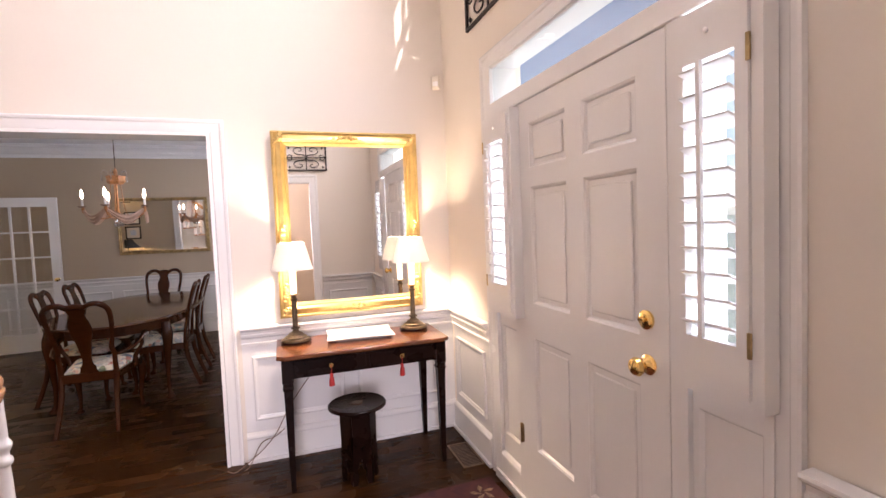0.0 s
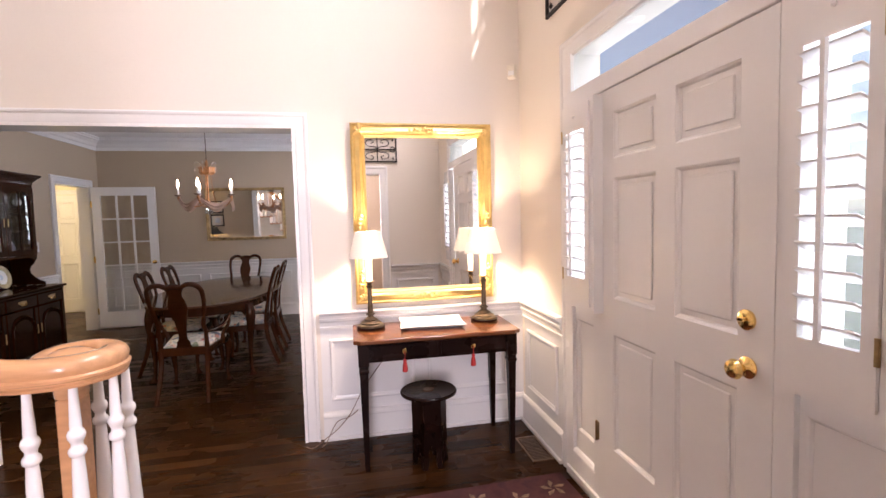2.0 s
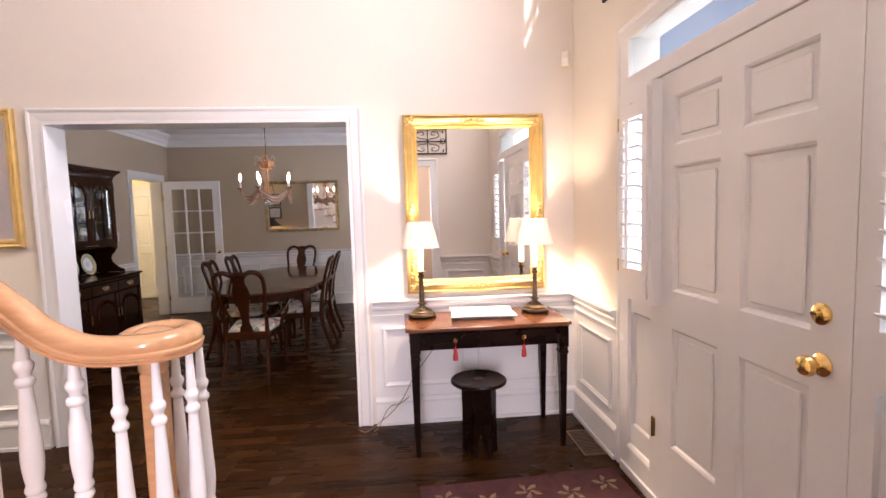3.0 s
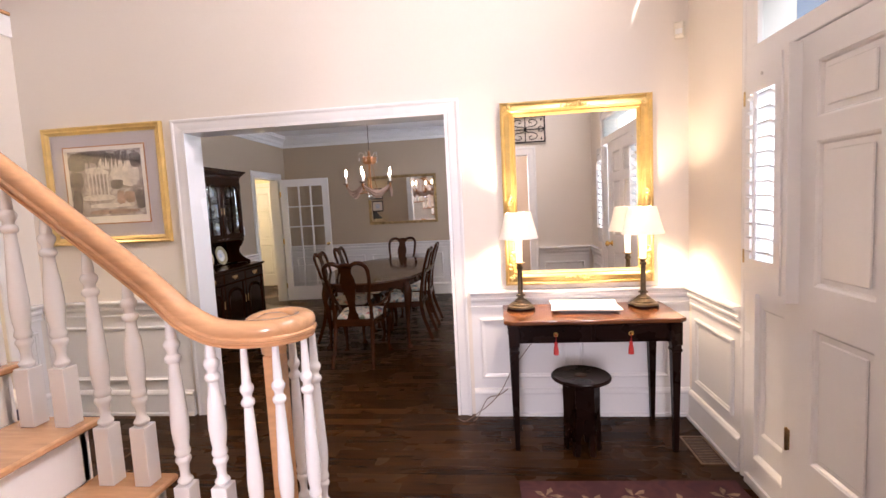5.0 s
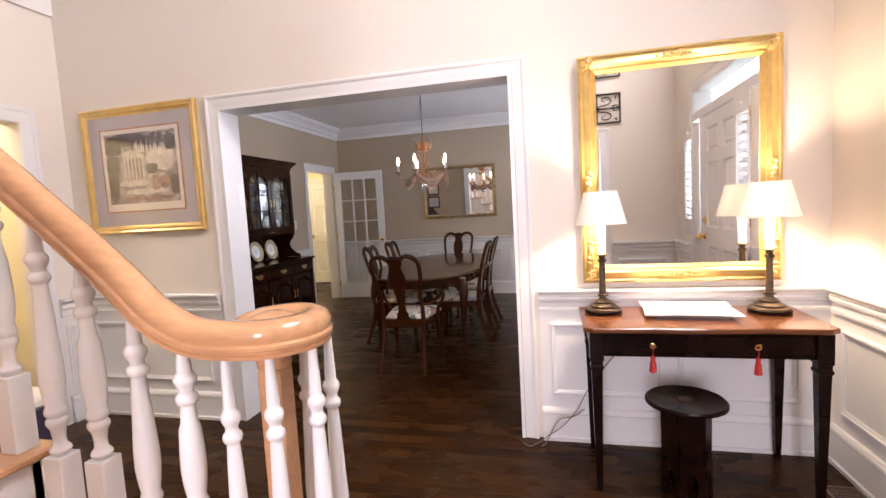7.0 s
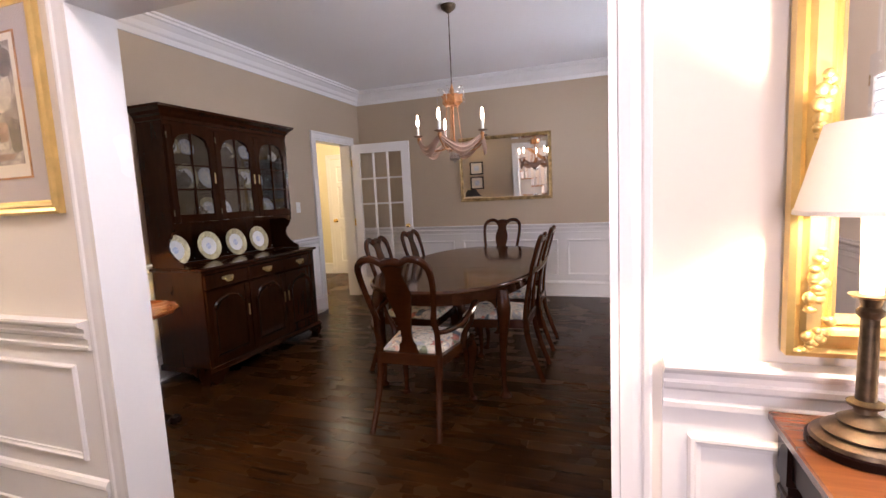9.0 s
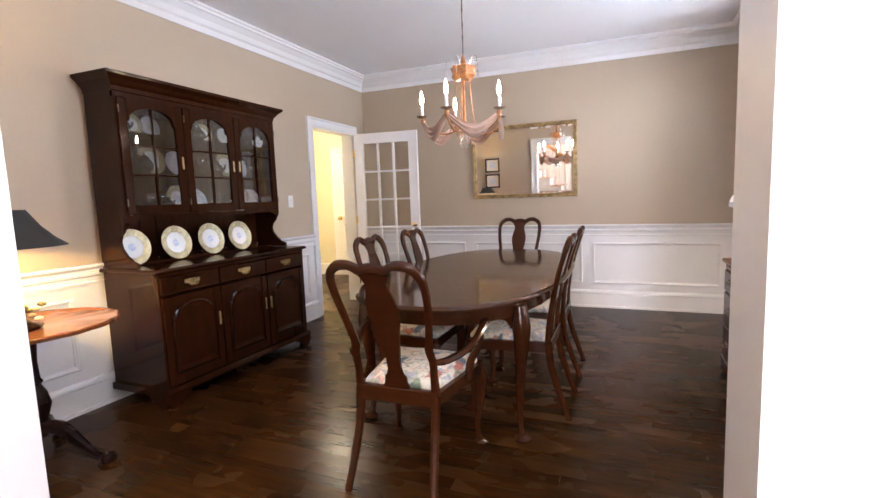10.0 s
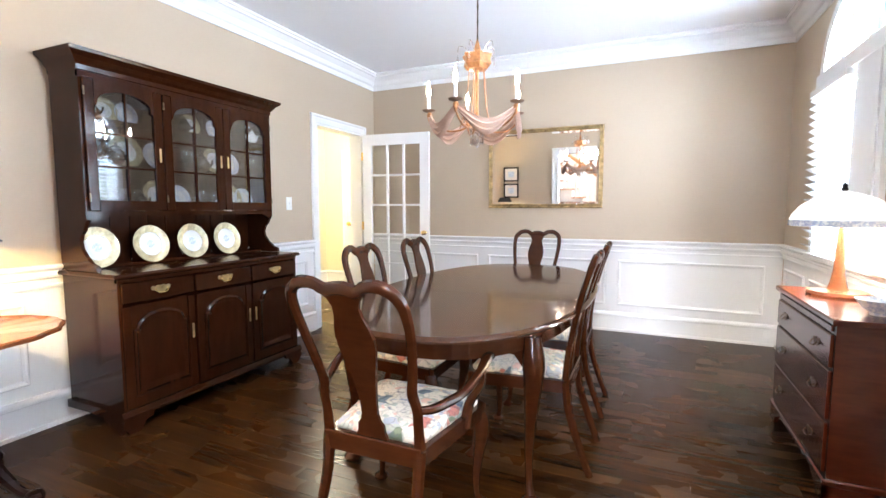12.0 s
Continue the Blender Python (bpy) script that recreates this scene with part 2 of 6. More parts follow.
FABRIC = floral("floral_seat_cloth")
RUG = ramped("plum_rug_pile", [(0.42, (0.060, 0.015, 0.016)), (0.56, (0.085, 0.024, 0.022)), (0.70, (0.052, 0.014, 0.018))], 9, 0.95)
RUG_FIG = mat("rug_figure_pile", (0.24, 0.15, 0.09), 0.95, vary=0.25, scale=30)
MAT_BOARD = mat("lavender_mount", (0.50, 0.45, 0.46), 0.8, vary=0.02)
PAPER = mat("cream_paper", (0.76, 0.70, 0.62), 0.7, vary=0.02)
PRINT = ramped("sepia_print", [(0.30, (0.14, 0.11, 0.10)), (0.44, (0.28, 0.23, 0.21)), (0.56, (0.42, 0.36, 0.33)), (0.68, (0.58, 0.52, 0.47))], 9, 0.6, distort=1.2)
PRINT_DARK = mat("print_dark_foliage", (0.15, 0.12, 0.11), 0.6, vary=0.25, scale=30)
PRINT_LIGHT = mat("print_pale_columns", (0.60, 0.54, 0.49), 0.6, vary=0.1, scale=30)
PRINT_TAN = mat("print_rust_thicket", (0.34, 0.22, 0.17), 0.6, vary=0.25, scale=20)
PORTRAIT = ramped("painting_canvas", [(0.35, (0.30, 0.36, 0.40)), (0.5, (0.42, 0.46, 0.47)), (0.62, (0.36, 0.20, 0.15))], 3, 0.5, distort=1.0)
PLASTIC = mat("ivory_plastic", (0.75, 0.70, 0.60), 0.4)
LEAF = mat("dried_leaves", (0.16, 0.12, 0.035), 0.7, vary=0.3, scale=30)
PURPLE = mat("dark_purple_cloth", (0.035, 0.022, 0.05), 0.8)
CORD = mat("brown_lamp_cord", (0.20, 0.13, 0.09), 0.5)
LAWN = mat("lawn", (0.06, 0.09, 0.03), 0.9, vary=0.25, scale=2)

# ---- shape helpers ----


def box(bm, x0, x1, y0, y1, z0, z1, bevel=0.0):
    m = Matrix.Translation(((x0 + x1) / 2, (y0 + y1) / 2, (z0 + z1) / 2)) @ Matrix.Diagonal((abs(x1 - x0), abs(y1 - y0), abs(z1 - z0), 1))
    r = bmesh.ops.create_cube(bm, size=1, matrix=m)
    if bevel:
        es = list({e for v in r["verts"] for e in v.link_edges})
        bmesh.ops.bevel(bm, geom=es, offset=bevel, segments=1, affect="EDGES", clamp_overlap=True)
    return bm


def bx(*a, bevel=0.0):
    return box(bmesh.new(), *a, bevel=bevel)


def loops(bm, rings, closed=True, cap=True):
    """Skin a row of equally long vertex rings."""
    vs = [[bm.verts.new(p) for p in ring] for ring in rings]
    n = len(vs[0])
    for a, b in zip(vs, vs[1:]):
        for k in range(n if closed else n - 1):
            bm.faces.new((a[k], a[(k + 1) % n], b[(k + 1) % n], b[k]))
    if cap:
        bm.faces.new(vs[0])
        bm.faces.new(vs[-1])
    return bm


def lathe(bm, prof, cx=0, cy=0, seg=20, wave=0, amp=0.0, cap=True):
    """Turned work: prof is rows of (radius, z)."""
    rings = []
    for r, z in prof:
        ring = []
        for k in range(seg):
            a = 2 * math.pi * k / seg
            rr = max(r, 0.0004) * (1 + amp * math.cos(wave * a))
            ring.append((cx + rr * math.cos(a), cy + rr * math.sin(a), z))
        rings.append(ring)
    return loops(bm, rings, cap=cap)


def smooth_path(pts, steps=4):
    """Catmull-Rom through rows of numbers."""
    P = [np.array(p, float) for p in pts]
    P = [2 * P[0] - P[1]] + P + [2 * P[-1] - P[-2]]
    out = []
    for k in range(1, len(P) - 2):
        for s in range(steps):
            t = s / steps
            out.append(0.5 * (2 * P[k] + (P[k + 1] - P[k - 1]) * t + (2 * P[k - 1] - 5 * P[k] + 4 * P[k + 1] - P[k + 2]) * t * t + (3 * P[k] - P[k - 1] - 3 * P[k + 1] + P[k + 2]) * t ** 3))
    out.append(P[-2])
    return out


def sweep(bm, pts, seg=8, steps=4, flat=1.0, up=(0, 0, 1), section=None):
    """A swept bar: pts are rows of (x, y, z, r). flat squeezes it across; section is rows of (side, up) instead of a round."""
    P = smooth_path(pts, steps)
    rings, upv = [], Vector(up)
    for k, p in enumerate(P):
        a, b = P[max(k - 1, 0)], P[min(k + 1, len(P) - 1)]
        d = Vector((b - a)[:3])
        d = d.normalized() if d.length > 1e-6 else Vector((1, 0, 0))
        side = d.cross(upv)
        side = side.normalized() if side.length > 1e-3 else Vector((1, 0, 0))
        u2 = side.cross(d)
        c = Vector(p[:3])
        if section:
            rings.append([c + side * s * p[3] + u2 * u * p[3] for s, u in section])
        else:
            rings.append([c + side * math.cos(2 * math.pi * j / seg) * p[3] + u2 * math.sin(2 * math.pi * j / seg) * p[3] * flat for j in range(seg)])
    return loops(bm, rings)


def slab(bm, outline, z0, z1, bevel=0.0):
    """A flat board with an outline of (x, y) rows; its upper and lower edges eased."""
    def inset(amount):
        n = len(outline)
        out = []
        for k in range(n):
            a, b, c = (Vector((*outline[(k + j) % n], 0)) for j in (-1, 0, 1))
            t = (c - a).normalized()
            nrm = Vector((t.y, -t.x, 0))
            out.append(b - nrm * amount)
        return out
    area = sum(outline[k - 1][0] * outline[k][1] - outline[k][0] * outline[k - 1][1] for k in range(len(outline)))
    sgn = 1 if area > 0 else -1
    rows = [(bevel, z0), (0, z0 + bevel), (0, z1 - bevel), (bevel, z1)] if bevel else [(0, z0), (0, z1)]
    return loops(bm, [[(v.x, v.y, z) for v in inset(sgn * i)] for i, z in rows])


def upright(bm, outline, y0, y1):
    """A board standing in the x z plane, from y0 to y1."""
    return loops(bm, [[(x, y0, z) for x, z in outline], [(x, y1, z) for x, z in outline]])


def ring4(bm, x0, x1, z0, z1, prof):
    """A mitred frame in the x z plane; prof is rows of (inset, out), out being -y."""
    rings = []
    for sx, sz in ((0, 0), (1, 0), (1, 1), (0, 1)):
        rings.append([((x1 - i) if sx else (x0 + i), -o, (z1 - i) if sz else (z0 + i)) for i, o in prof])
    vs = [[bm.verts.new(p) for p in r] for r in rings]
    n = len(prof)
    for a in range(4):
        for k in range(n):
            bm.faces.new((vs[a][k], vs[a][(k + 1) % n], vs[(a + 1) % 4][(k + 1) % n], vs[(a + 1) % 4][k]))
    return bm


def casing3(bm, x0, x1, z0, z1, prof):
    """A mitred casing on three sides of an opening, open at the foot."""
    rings = []
    for sx, sz in ((0, 0), (0, 1), (1, 1), (1, 0)):
        rings.append([((x1 - i) if sx else (x0 + i), -o, (z1 - i) if sz else z0) for i, o in prof])
    return loops(bm, rings)


def rail(bm, x0, x1, prof):
    """A straight moulding along x; prof is rows of (out, z)."""
    return loops(bm, [[(x0, -o, z) for o, z in prof], [(x1, -o, z) for o, z in prof]])


def moved(bm, m):
    bmesh.ops.transform(bm, matrix=m, verts=bm.verts)
    return bm


def part(name, bm, material, parent, label="", kind="", smooth=False, category=""):
    if isinstance(bm, bpy.types.Mesh):
        me = bm
    else:
        bmesh.ops.recalc_face_normals(bm, faces=bm.faces)
        if smooth:
            for f in bm.faces:
                f.smooth = len(f.verts) <= 8
            for e in bm.edges:
                if len(e.link_faces) == 2 and (e.calc_face_angle(0) > 0.7 or any(len(f.verts) > 8 for f in e.link_faces)):
                    e.smooth = False
        me = bpy.data.meshes.new(name)
        bm.to_mesh(me)
        bm.free()
        me.materials.append(material)
    ob = new(name, me)
    ob.parent = parent
    return tagged(ob, label, category, "", kind)


def thing(name, label="", category="", m=None, group="", kind=""):
    ob = new(name)
    ob.empty_display_size = 0.1
    if m is not None:
        ob.matrix_world = m
    return tagged(ob, label, category, group, kind)


def at(x, y, z=0.0, rz=0.0):
    return pose(x, y, z, 0, 0, rz)


NORTH, EAST, SOUTH, WEST = 0, -90, 180, 90
CASE = [(0, 0), (0, 0.020), (0.008, 0.023), (0.024, 0.021), (0.032, 0.0155), (0.060, 0.014), (0.085, 0.0115), (0.096, 0.010), (0.10, 0)]
CHAIR_RAIL = [(0, 0.751), (0.016, 0.751), (0.018, 0.766), (0.012, 0.771), (0.014, 0.796), (0.026, 0.806), (0.03, 0.821), (0.022, 0.826), (0.024, 0.841), (0.045, 0.856), (0.05, 0.864), (0.048, 0.874), (0, 0.876)]
BASE = [(0, 0), (0.034, 0), (0.034, 0.02), (0.022, 0.022), (0.018, 0.15), (0.024, 0.158), (0.022, 0.172), (0.012, 0.186), (0, 0.19)]
PANEL_MOULD = [(0, 0), (0, 0.008), (0.006, 0.016), (0.014, 0.016), (0.02, 0.010), (0.03, 0.007), (0.03, 0)]


def wainscot(name, m, x0, x1, panels, label, up=0.0):
    """White panelling below a chair rail, on a wall whose frame is m."""
    t = thing(name, label, "wainscot", m, kind="structure")
    part("backing_board", bx(x0, x1, -0.004, 0.012, 0.0, 0.80 + up), TRIM, t)
    part("chair_rail", rail(bmesh.new(), x0, x1, [(o + 0.004, z + up) for o, z in CHAIR_RAIL]), TRIM, t)
    part("baseboard", rail(bmesh.new(), x0, x1, [(o + 0.004, z) for o, z in BASE]), TRIM, t)
    for a, b in panels:
        part("panel_moulding", ring4(bmesh.new(), a, b, 0.262, 0.680 + up, [(i, o + 0.004) for i, o in PANEL_MOULD]), TRIM, t)
    return t


def wall(name, m, material, boxes, label):
    bm = bmesh.new()
    for b in boxes:
        box(bm, *b)
    bmesh.ops.recalc_face_normals(bm, faces=bm.faces)
    me = bpy.data.meshes.new(name)
    bm.to_mesh(me)
    bm.free()
    me.materials.append(material)
    ob = new(name, me)
    ob.matrix_world = m
    return tagged(ob, label, "wall", kind="structure")

# ---- structure ----
NY, EX, WX, SY, TOP = 3.52, 1.53, -3.14, 0.47, 5.4
DN, DF, DW, DE, DC = 3.67, 8.13, -3.27, 0.846, 2.76
OL, OR, OH = -1.875, 0.010, 2.08

wall("wall_north_foyer", pose(0, 0, 0), FOYER_WALL, [(WX - 0.1, OL, NY, 3.595, 0, OH), (OR, EX + 0.2, NY, 3.595, 0, OH), (WX - 0.1, EX + 0.2, NY, 3.595, OH, TOP), (EX + 0.2, EX + 0.62, NY, 3.595, 0, TOP)], "warm cream painted two-storey foyer wall above white panelling")
wall("wall_south_dining", pose(0, 0, 0), DINING_WALL, [(DW - 0.1, OL, 3.597, DN, 0, OH), (OR, DE + 0.2, 3.597, DN, 0, OH), (DW - 0.1, DE + 0.2, 3.597, DN, OH, DC + 0.1)], "taupe painted dining room wall beside the wide opening")
# east wall of the foyer: door unit opening y 1.08..2.70, z 0..2.42, and a high window
wall("wall_east_foyer", pose(0, 0, 0), FOYER_WALL, [(EX, EX + 0.16, 2.77, NY, 0, TOP), (EX, EX + 0.16, SY - 0.12, 1.15, 0, TOP), (EX, EX + 0.16, 1.15, 2.77, 2.36, 3.30), (EX, EX + 0.16, 1.15, 2.77, 4.60, TOP)], "warm cream painted foyer wall round the white front door")
wall("wall_south_foyer", pose(0, 0, 0), FOYER_WALL, [(0.74, EX, SY - 0.12, SY, 0, TOP), (-0.62, 0.74, SY - 0.12, SY, 2.06, TOP), (WX - 2.0, -0.62, SY - 0.12, SY, 0, TOP)], "plain cream wall with a cased opening")
wall("wall_west_foyer", pose(0, 0, 0), FOYER_WALL, [(WX - 0.12, WX, 3.22, NY, 0, 2.84), (WX - 0.12, WX, 1.95, 3.22, 2.06, 2.84), (WX - 0.12, WX, 1.95, 2.35, 0, 2.06)], "cream wall with a cased doorway under the landing")
wall("wall_stair", pose(0, 0, 0), FOYER_WALL, [(-5.2, -0.62, 0.65, 0.77, 0, TOP)], "tall plain cream wall beside the stairs")
wall("wall_west_stairwell", pose(0, 0, 0), FOYER_WALL, [(-5.3, -5.18, 0.3, 3.6, 0, TOP)], "plain cream wall closing the stairwell")
wall("wall_north_landing", pose(0, 0, 0), FOYER_WALL, [(-5.3, WX - 0.102, NY, NY + 0.1, 2.84, TOP)], "plain cream wall above the landing")
# The taupe here stands in for shade, keeping the mirrored opening dark.
wall("wall_south_hall", pose(0, 0, 0), DINING_WALL, [(-0.74, -0.62, -3.1, SY - 0.122, 0, 2.7), (EX, EX + 0.12, -3.1, SY - 0.122, 0, 2.7), (-0.74, -0.55, -3.22, -3.1, 0, 2.7), (1.35, EX + 0.12, -3.22, -3.1, 0, 2.7), (0.23, 1.35, -3.22, -3.1, 0, 2.7), (-0.55, 0.23, -3.22, -3.1, 2.5, 2.7), (-0.55, 0.23, -3.22, -3.1, 0, 0.75)], "plain walls of the room behind, coloured dark to dim their reflection")
wall("wall_west_dining", pose(0, 0, 0), DINING_WALL, [(DW - 0.12, DW, DN, 7.06, 0, DC + 0.1), (DW - 0.12, DW, 7.85, DF + 0.1, 0, DC + 0.1), (DW - 0.12, DW, 7.06, 7.85, 2.05, DC + 0.1)], "taupe painted wall behind the dark hutch")
wall("wall_north_dining", pose(0, 0, 0), DINING_WALL, [(DW, DE, DF, DF + 0.12, 0, DC + 0.1)], "taupe painted far wall with a long mirror")
WY0, WY1, SPRING, ARCH = 6.39, 7.29, 2.12, 0.40
ew = [(DE, DE + 0.16, DN, 4.25, 0, DC + 0.1), (DE, DE + 0.16, 5.25, WY0, 0, DC + 0.1), (DE, DE + 0.16, 4.25, 5.25, 0, 0.88), (DE, DE + 0.16, 4.25, 5.25, 2.45, DC + 0.1), (DE, DE + 0.16, WY1, DF + 0.12, 0, DC + 0.1), (DE, DE + 0.16, WY0, WY1, 0, 0.88)]
for k in range(20):
    y0, y1 = (WY0 + (WY1 - WY0) * j / 20 for j in (k, k + 1))
    c = ((y0 + y1) / 2 - (WY0 + WY1) / 2) / ((WY1 - WY0) / 2)
    ew.append((DE, DE + 0.16, y0, y1, SPRING + ARCH * math.sqrt(max(0, 1 - c * c)), DC + 0.1))
wall("wall_east_dining", pose(0, 0, 0), DINING_WALL, ew, "taupe painted wall with an arched window")
wall("wall_hall_west", pose(0, 0, 0), YELLOW_WALL, [(-5.2, -5.1, 6.0, 9.67, 0, 2.6), (-5.2, DW - 0.122, 9.55, 9.67, 0, 2.6), (-5.2, DW - 0.122, 5.9, 6.0, 0, 2.6), (DW - 0.14, DW - 0.122, 6.0, 7.06, 0, 2.6), (DW - 0.14, DW - 0.122, 7.85, 9.55, 0, 2.6), (DW - 0.14, DW - 0.122, 7.06, 7.85, 2.05, 2.6)], "yellow painted walls of the back hall")
wall("wall_study", pose(0, 0, 0), YELLOW_WALL, [(-5.18, WX - 0.122, NY, NY + 0.075, 0, 2.72), (-5.175, -5.1, 1.96, NY, 0, 2.72), (-5.1, WX - 0.122, 1.90, 1.96, 0, 2.72)], "yellow painted walls of the room under the landing")


def ceiling(name, x0, x1, y0, y1, z, label, t=0.1):
    bm = bx(x0, x1, y0, y1, z, z + t)
    me = bpy.data.meshes.new(name)
    bm.to_mesh(me)
    bm.free()
    me.materials.append(CEILING)
    return tagged(new(name, me), label, "ceiling", kind="structure")


ceiling("ceiling_dining", DW - 0.2, DE + 0.2, 3.60, DF + 0.2, DC, "white flat dining room ceiling with crown moulding")
ceiling("ceiling_foyer", -5.4, EX + 0.2, SY - 0.15, NY + 0.2, TOP, "white high foyer ceiling")
ceiling("ceiling_south_hall", -0.8, EX + 0.2, -3.3, SY - 0.13, 2.7, "white flat ceiling of the room behind")
ceiling("ceiling_hall", -5.3, DW - 0.13, 5.85, 9.7, 2.6, "white ceiling of the back hall")
ceiling("landing_floor", -5.2, WX, 1.95, NY, 2.84, "white landing slab with an oak edge", 0.14)

# crown moulding in the dining room
CROWN = [(0, 2.585), (0.012, 2.585), (0.014, 2.63), (0.03, 2.645), (0.045, 2.68), (0.085, 2.715), (0.10, 2.72), (0.10, 2.738), (0.115, 2.745), (0.115, 2.762), (0, 2.762)]
crown = thing("crown_moulding", "white stepped crown moulding round the dining ceiling", "moulding", kind="structure")
for x0, x1, m in ((DW, DE, at(0, DF, 0, NORTH)), (-DE, -DW, at(0, DN, 0, SOUTH)), (DN, DF, at(DW, 0, 0, WEST)), (-DF, -DN, at(DE, 0, 0, EAST))):
    part("crown_length", moved(rail(bmesh.new(), x0, x1, CROWN), m), TRIM, crown)

# wainscot
wainscot("wainscot_foyer_north", at(0, NY, 0, NORTH), OR + 0.103, EX, [(0.17, 0.74), (0.83, 1.40)], "white panelled foyer wainscot below a chair rail")
wainscot("wainscot_foyer_northwest", at(0, NY, 0, NORTH), WX, OL - 0.103, [(-3.06, -2.09)], "white panelled foyer wainscot below a chair rail")
wainscot("wainscot_foyer_east", at(EX, 0, 0, EAST), -NY + 0.05, -2.845, [(-3.40, -2.93)], "white panelled wainscot beside the front door")
wainscot("wainscot_foyer_southeast", at(EX, 0, 0, EAST), -1.07, -SY, [(-0.99, -0.55)], "white panelled wainscot beside the front door")
wainscot("wainscot_foyer_south", at(0, SY, 0, SOUTH), -EX + 0.05, -0.85, [(-1.42, -0.92)], "white panelled wainscot on the south wall")
wainscot("wainscot_foyer_west", at(WX, 0, 0, WEST), 3.335, NY - 0.05, [(3.36, 3.44)], "white panelled wainscot beside the hall doorway")
wainscot("wainscot_dining_north", at(0, DF, 0, NORTH), DW, DE, [(-3.16, -2.62), (-2.50, -1.94), (-1.82, -0.60), (-0.49, 0.72)], "white panelled dining wainscot below a chair rail", 0.027)
wainscot("wainscot_dining_west", at(DW, 0, 0, WEST), DN, 6.975, [(3.78, 4.62), (6.22, 6.88)], "white panelled dining wainscot behind the hutch", 0.027)
wainscot("wainscot_dining_east", at(DE, 0, 0, EAST), -DF + 0.05, -DN, [(-8.0, -7.48), (-7.36, -6.45), (-6.3, -5.4), (-5.25, -4.25)], "white panelled dining wainscot under the windows", 0.027)
wainscot("wainscot_dining_south", at(0, DN, 0, SOUTH), -DE, -OR - 0.112, [(-0.75, -0.2)], "white panelled dining wainscot beside the opening", 0.027)
wainscot("wainscot_dining_southwest", at(0, DN, 0, SOUTH), -OL + 0.112, -DW - 0.05, [(1.98, 3.1)], "white panelled dining wainscot beside the opening", 0.027)

# cased openings
def casing(name, m, x0, x1, z1, label, wide=0.10):
    t = thing(name, label, "door casing", m, kind="structure")
    k = wide / 0.10
    part("casing_frame", casing3(bmesh.new(), x0 - wide, x1 + wide, 0, z1 + wide, [(i * k, o + 0.003) for i, o in CASE]), TRIM, t)
    return t


op = casing("trim_dining_opening", at(0, NY, 0, NORTH), OL, OR, OH, "white moulded casing round the wide dining opening", 0.078)
for a, b in ((OL - 0.0, OL + 0.02), (OR - 0.02, OR)):
    part("jamb_board", bx(a, b, -0.022, 0.172, 0, OH), TRIM, op)
part("head_board", bx(OL + 0.02, OR - 0.02, -0.022, 0.172, OH - 0.02, OH), TRIM, op)
casing("trim_dining_opening_back", at(0, DN, 0, SOUTH), -OR, -OL, OH, "white moulded casing on the dining side of the opening")
hd = casing("trim_hall_doorway", at(DW, 0, 0, WEST), 7.06, 7.85, 2.05, "white moulded casing round the back hall doorway", 0.085)
for a, b in ((7.06, 7.075), (7.835, 7.85)):
    part("jamb_board", bx(a, b, -0.01, 0.142, 0, 2.05), TRIM, hd)
part("head_board", bx(7.075, 7.835, -0.01, 0.142, 2.03, 2.05), TRIM, hd)
casing("trim_study_doorway", at(WX, 0, 0, WEST), 2.35, 3.22, 2.06, "white moulded casing round the doorway under the landing")
casing("trim_south_opening", at(0, SY, 0, SOUTH), -0.74, 0.62, 2.06, "white moulded casing round the south opening")

# ---- front door unit ----
def panel_door(name, m, w, h, panels, label, knob=None, hinges=(), hinge_x=0.0, thick=0.045, material=TRIM, parent=None):
    """A panelled leaf from x 0 to w; panels are rows of (x0, x1, z0, z1)."""
    t = thing(name, label, "door", m)
    if parent:
        t.parent = parent
    xs = sorted({0, w} | {p[0] for p in panels} | {p[1] for p in panels})
    zs = sorted({0, h} | {p[2] for p in panels} | {p[3] for p in panels})
    bm = bmesh.new()
    for a, b in zip(xs, xs[1:]):
        for c, d in zip(zs, zs[1:]):
            if not any(p[0] <= a and b <= p[1] and p[2] <= c and d <= p[3] for p in panels):
                box(bm, a, b, 0, thick, c, d)
    bmesh.ops.remove_doubles(bm, verts=bm.verts, dist=1e-5)
    part("stiles_and_rails", bm, material, t)
    for a, b, c, d in panels:
        pn = part("panel", bx(a, b, 0.016, thick - 0.016, c, d), material, t)
        part("panel_field", bx(a + 0.035, b - 0.035, 0.007, 0.016, c + 0.035, d - 0.035, bevel=0.006), material, pn)
        part("panel_bead", ring4(bmesh.new(), a, b, c, d, [(0, -0.016), (0, -0.002), (0.008, -0.006), (0.014, -0.016)]), material, pn)
    for z in hinges:
        hg = part("hinge", bx(hinge_x - 0.012, hinge_x + 0.012, -0.006, 0.001, z - 0.045, z + 0.045), DULLBRASS, t, "tarnished brass hinge")
        part("hinge_pin", lathe(bmesh.new(), [(0, z - 0.052), (0.006, z - 0.05), (0.006, z + 0.05), (0, z + 0.052)], hinge_x, -0.009, 8), DULLBRASS, hg)
    if knob:
        kx, kz = knob
        part("door_knob", moved(lathe(bmesh.new(), [(0, 0), (0.032, 0.001), (0.034, 0.006), (0.020, 0.012), (0.012, 0.022), (0.014, 0.030), (0.027, 0.040), (0.031, 0.052), (0.026, 0.064), (0.012, 0.070), (0, 0.071)], seg=20), Matrix.Translation((kx, 0, kz)) @ pose(0, 0, 0, 90)), BRASS, t, "polished brass knob", smooth=True)
    return t


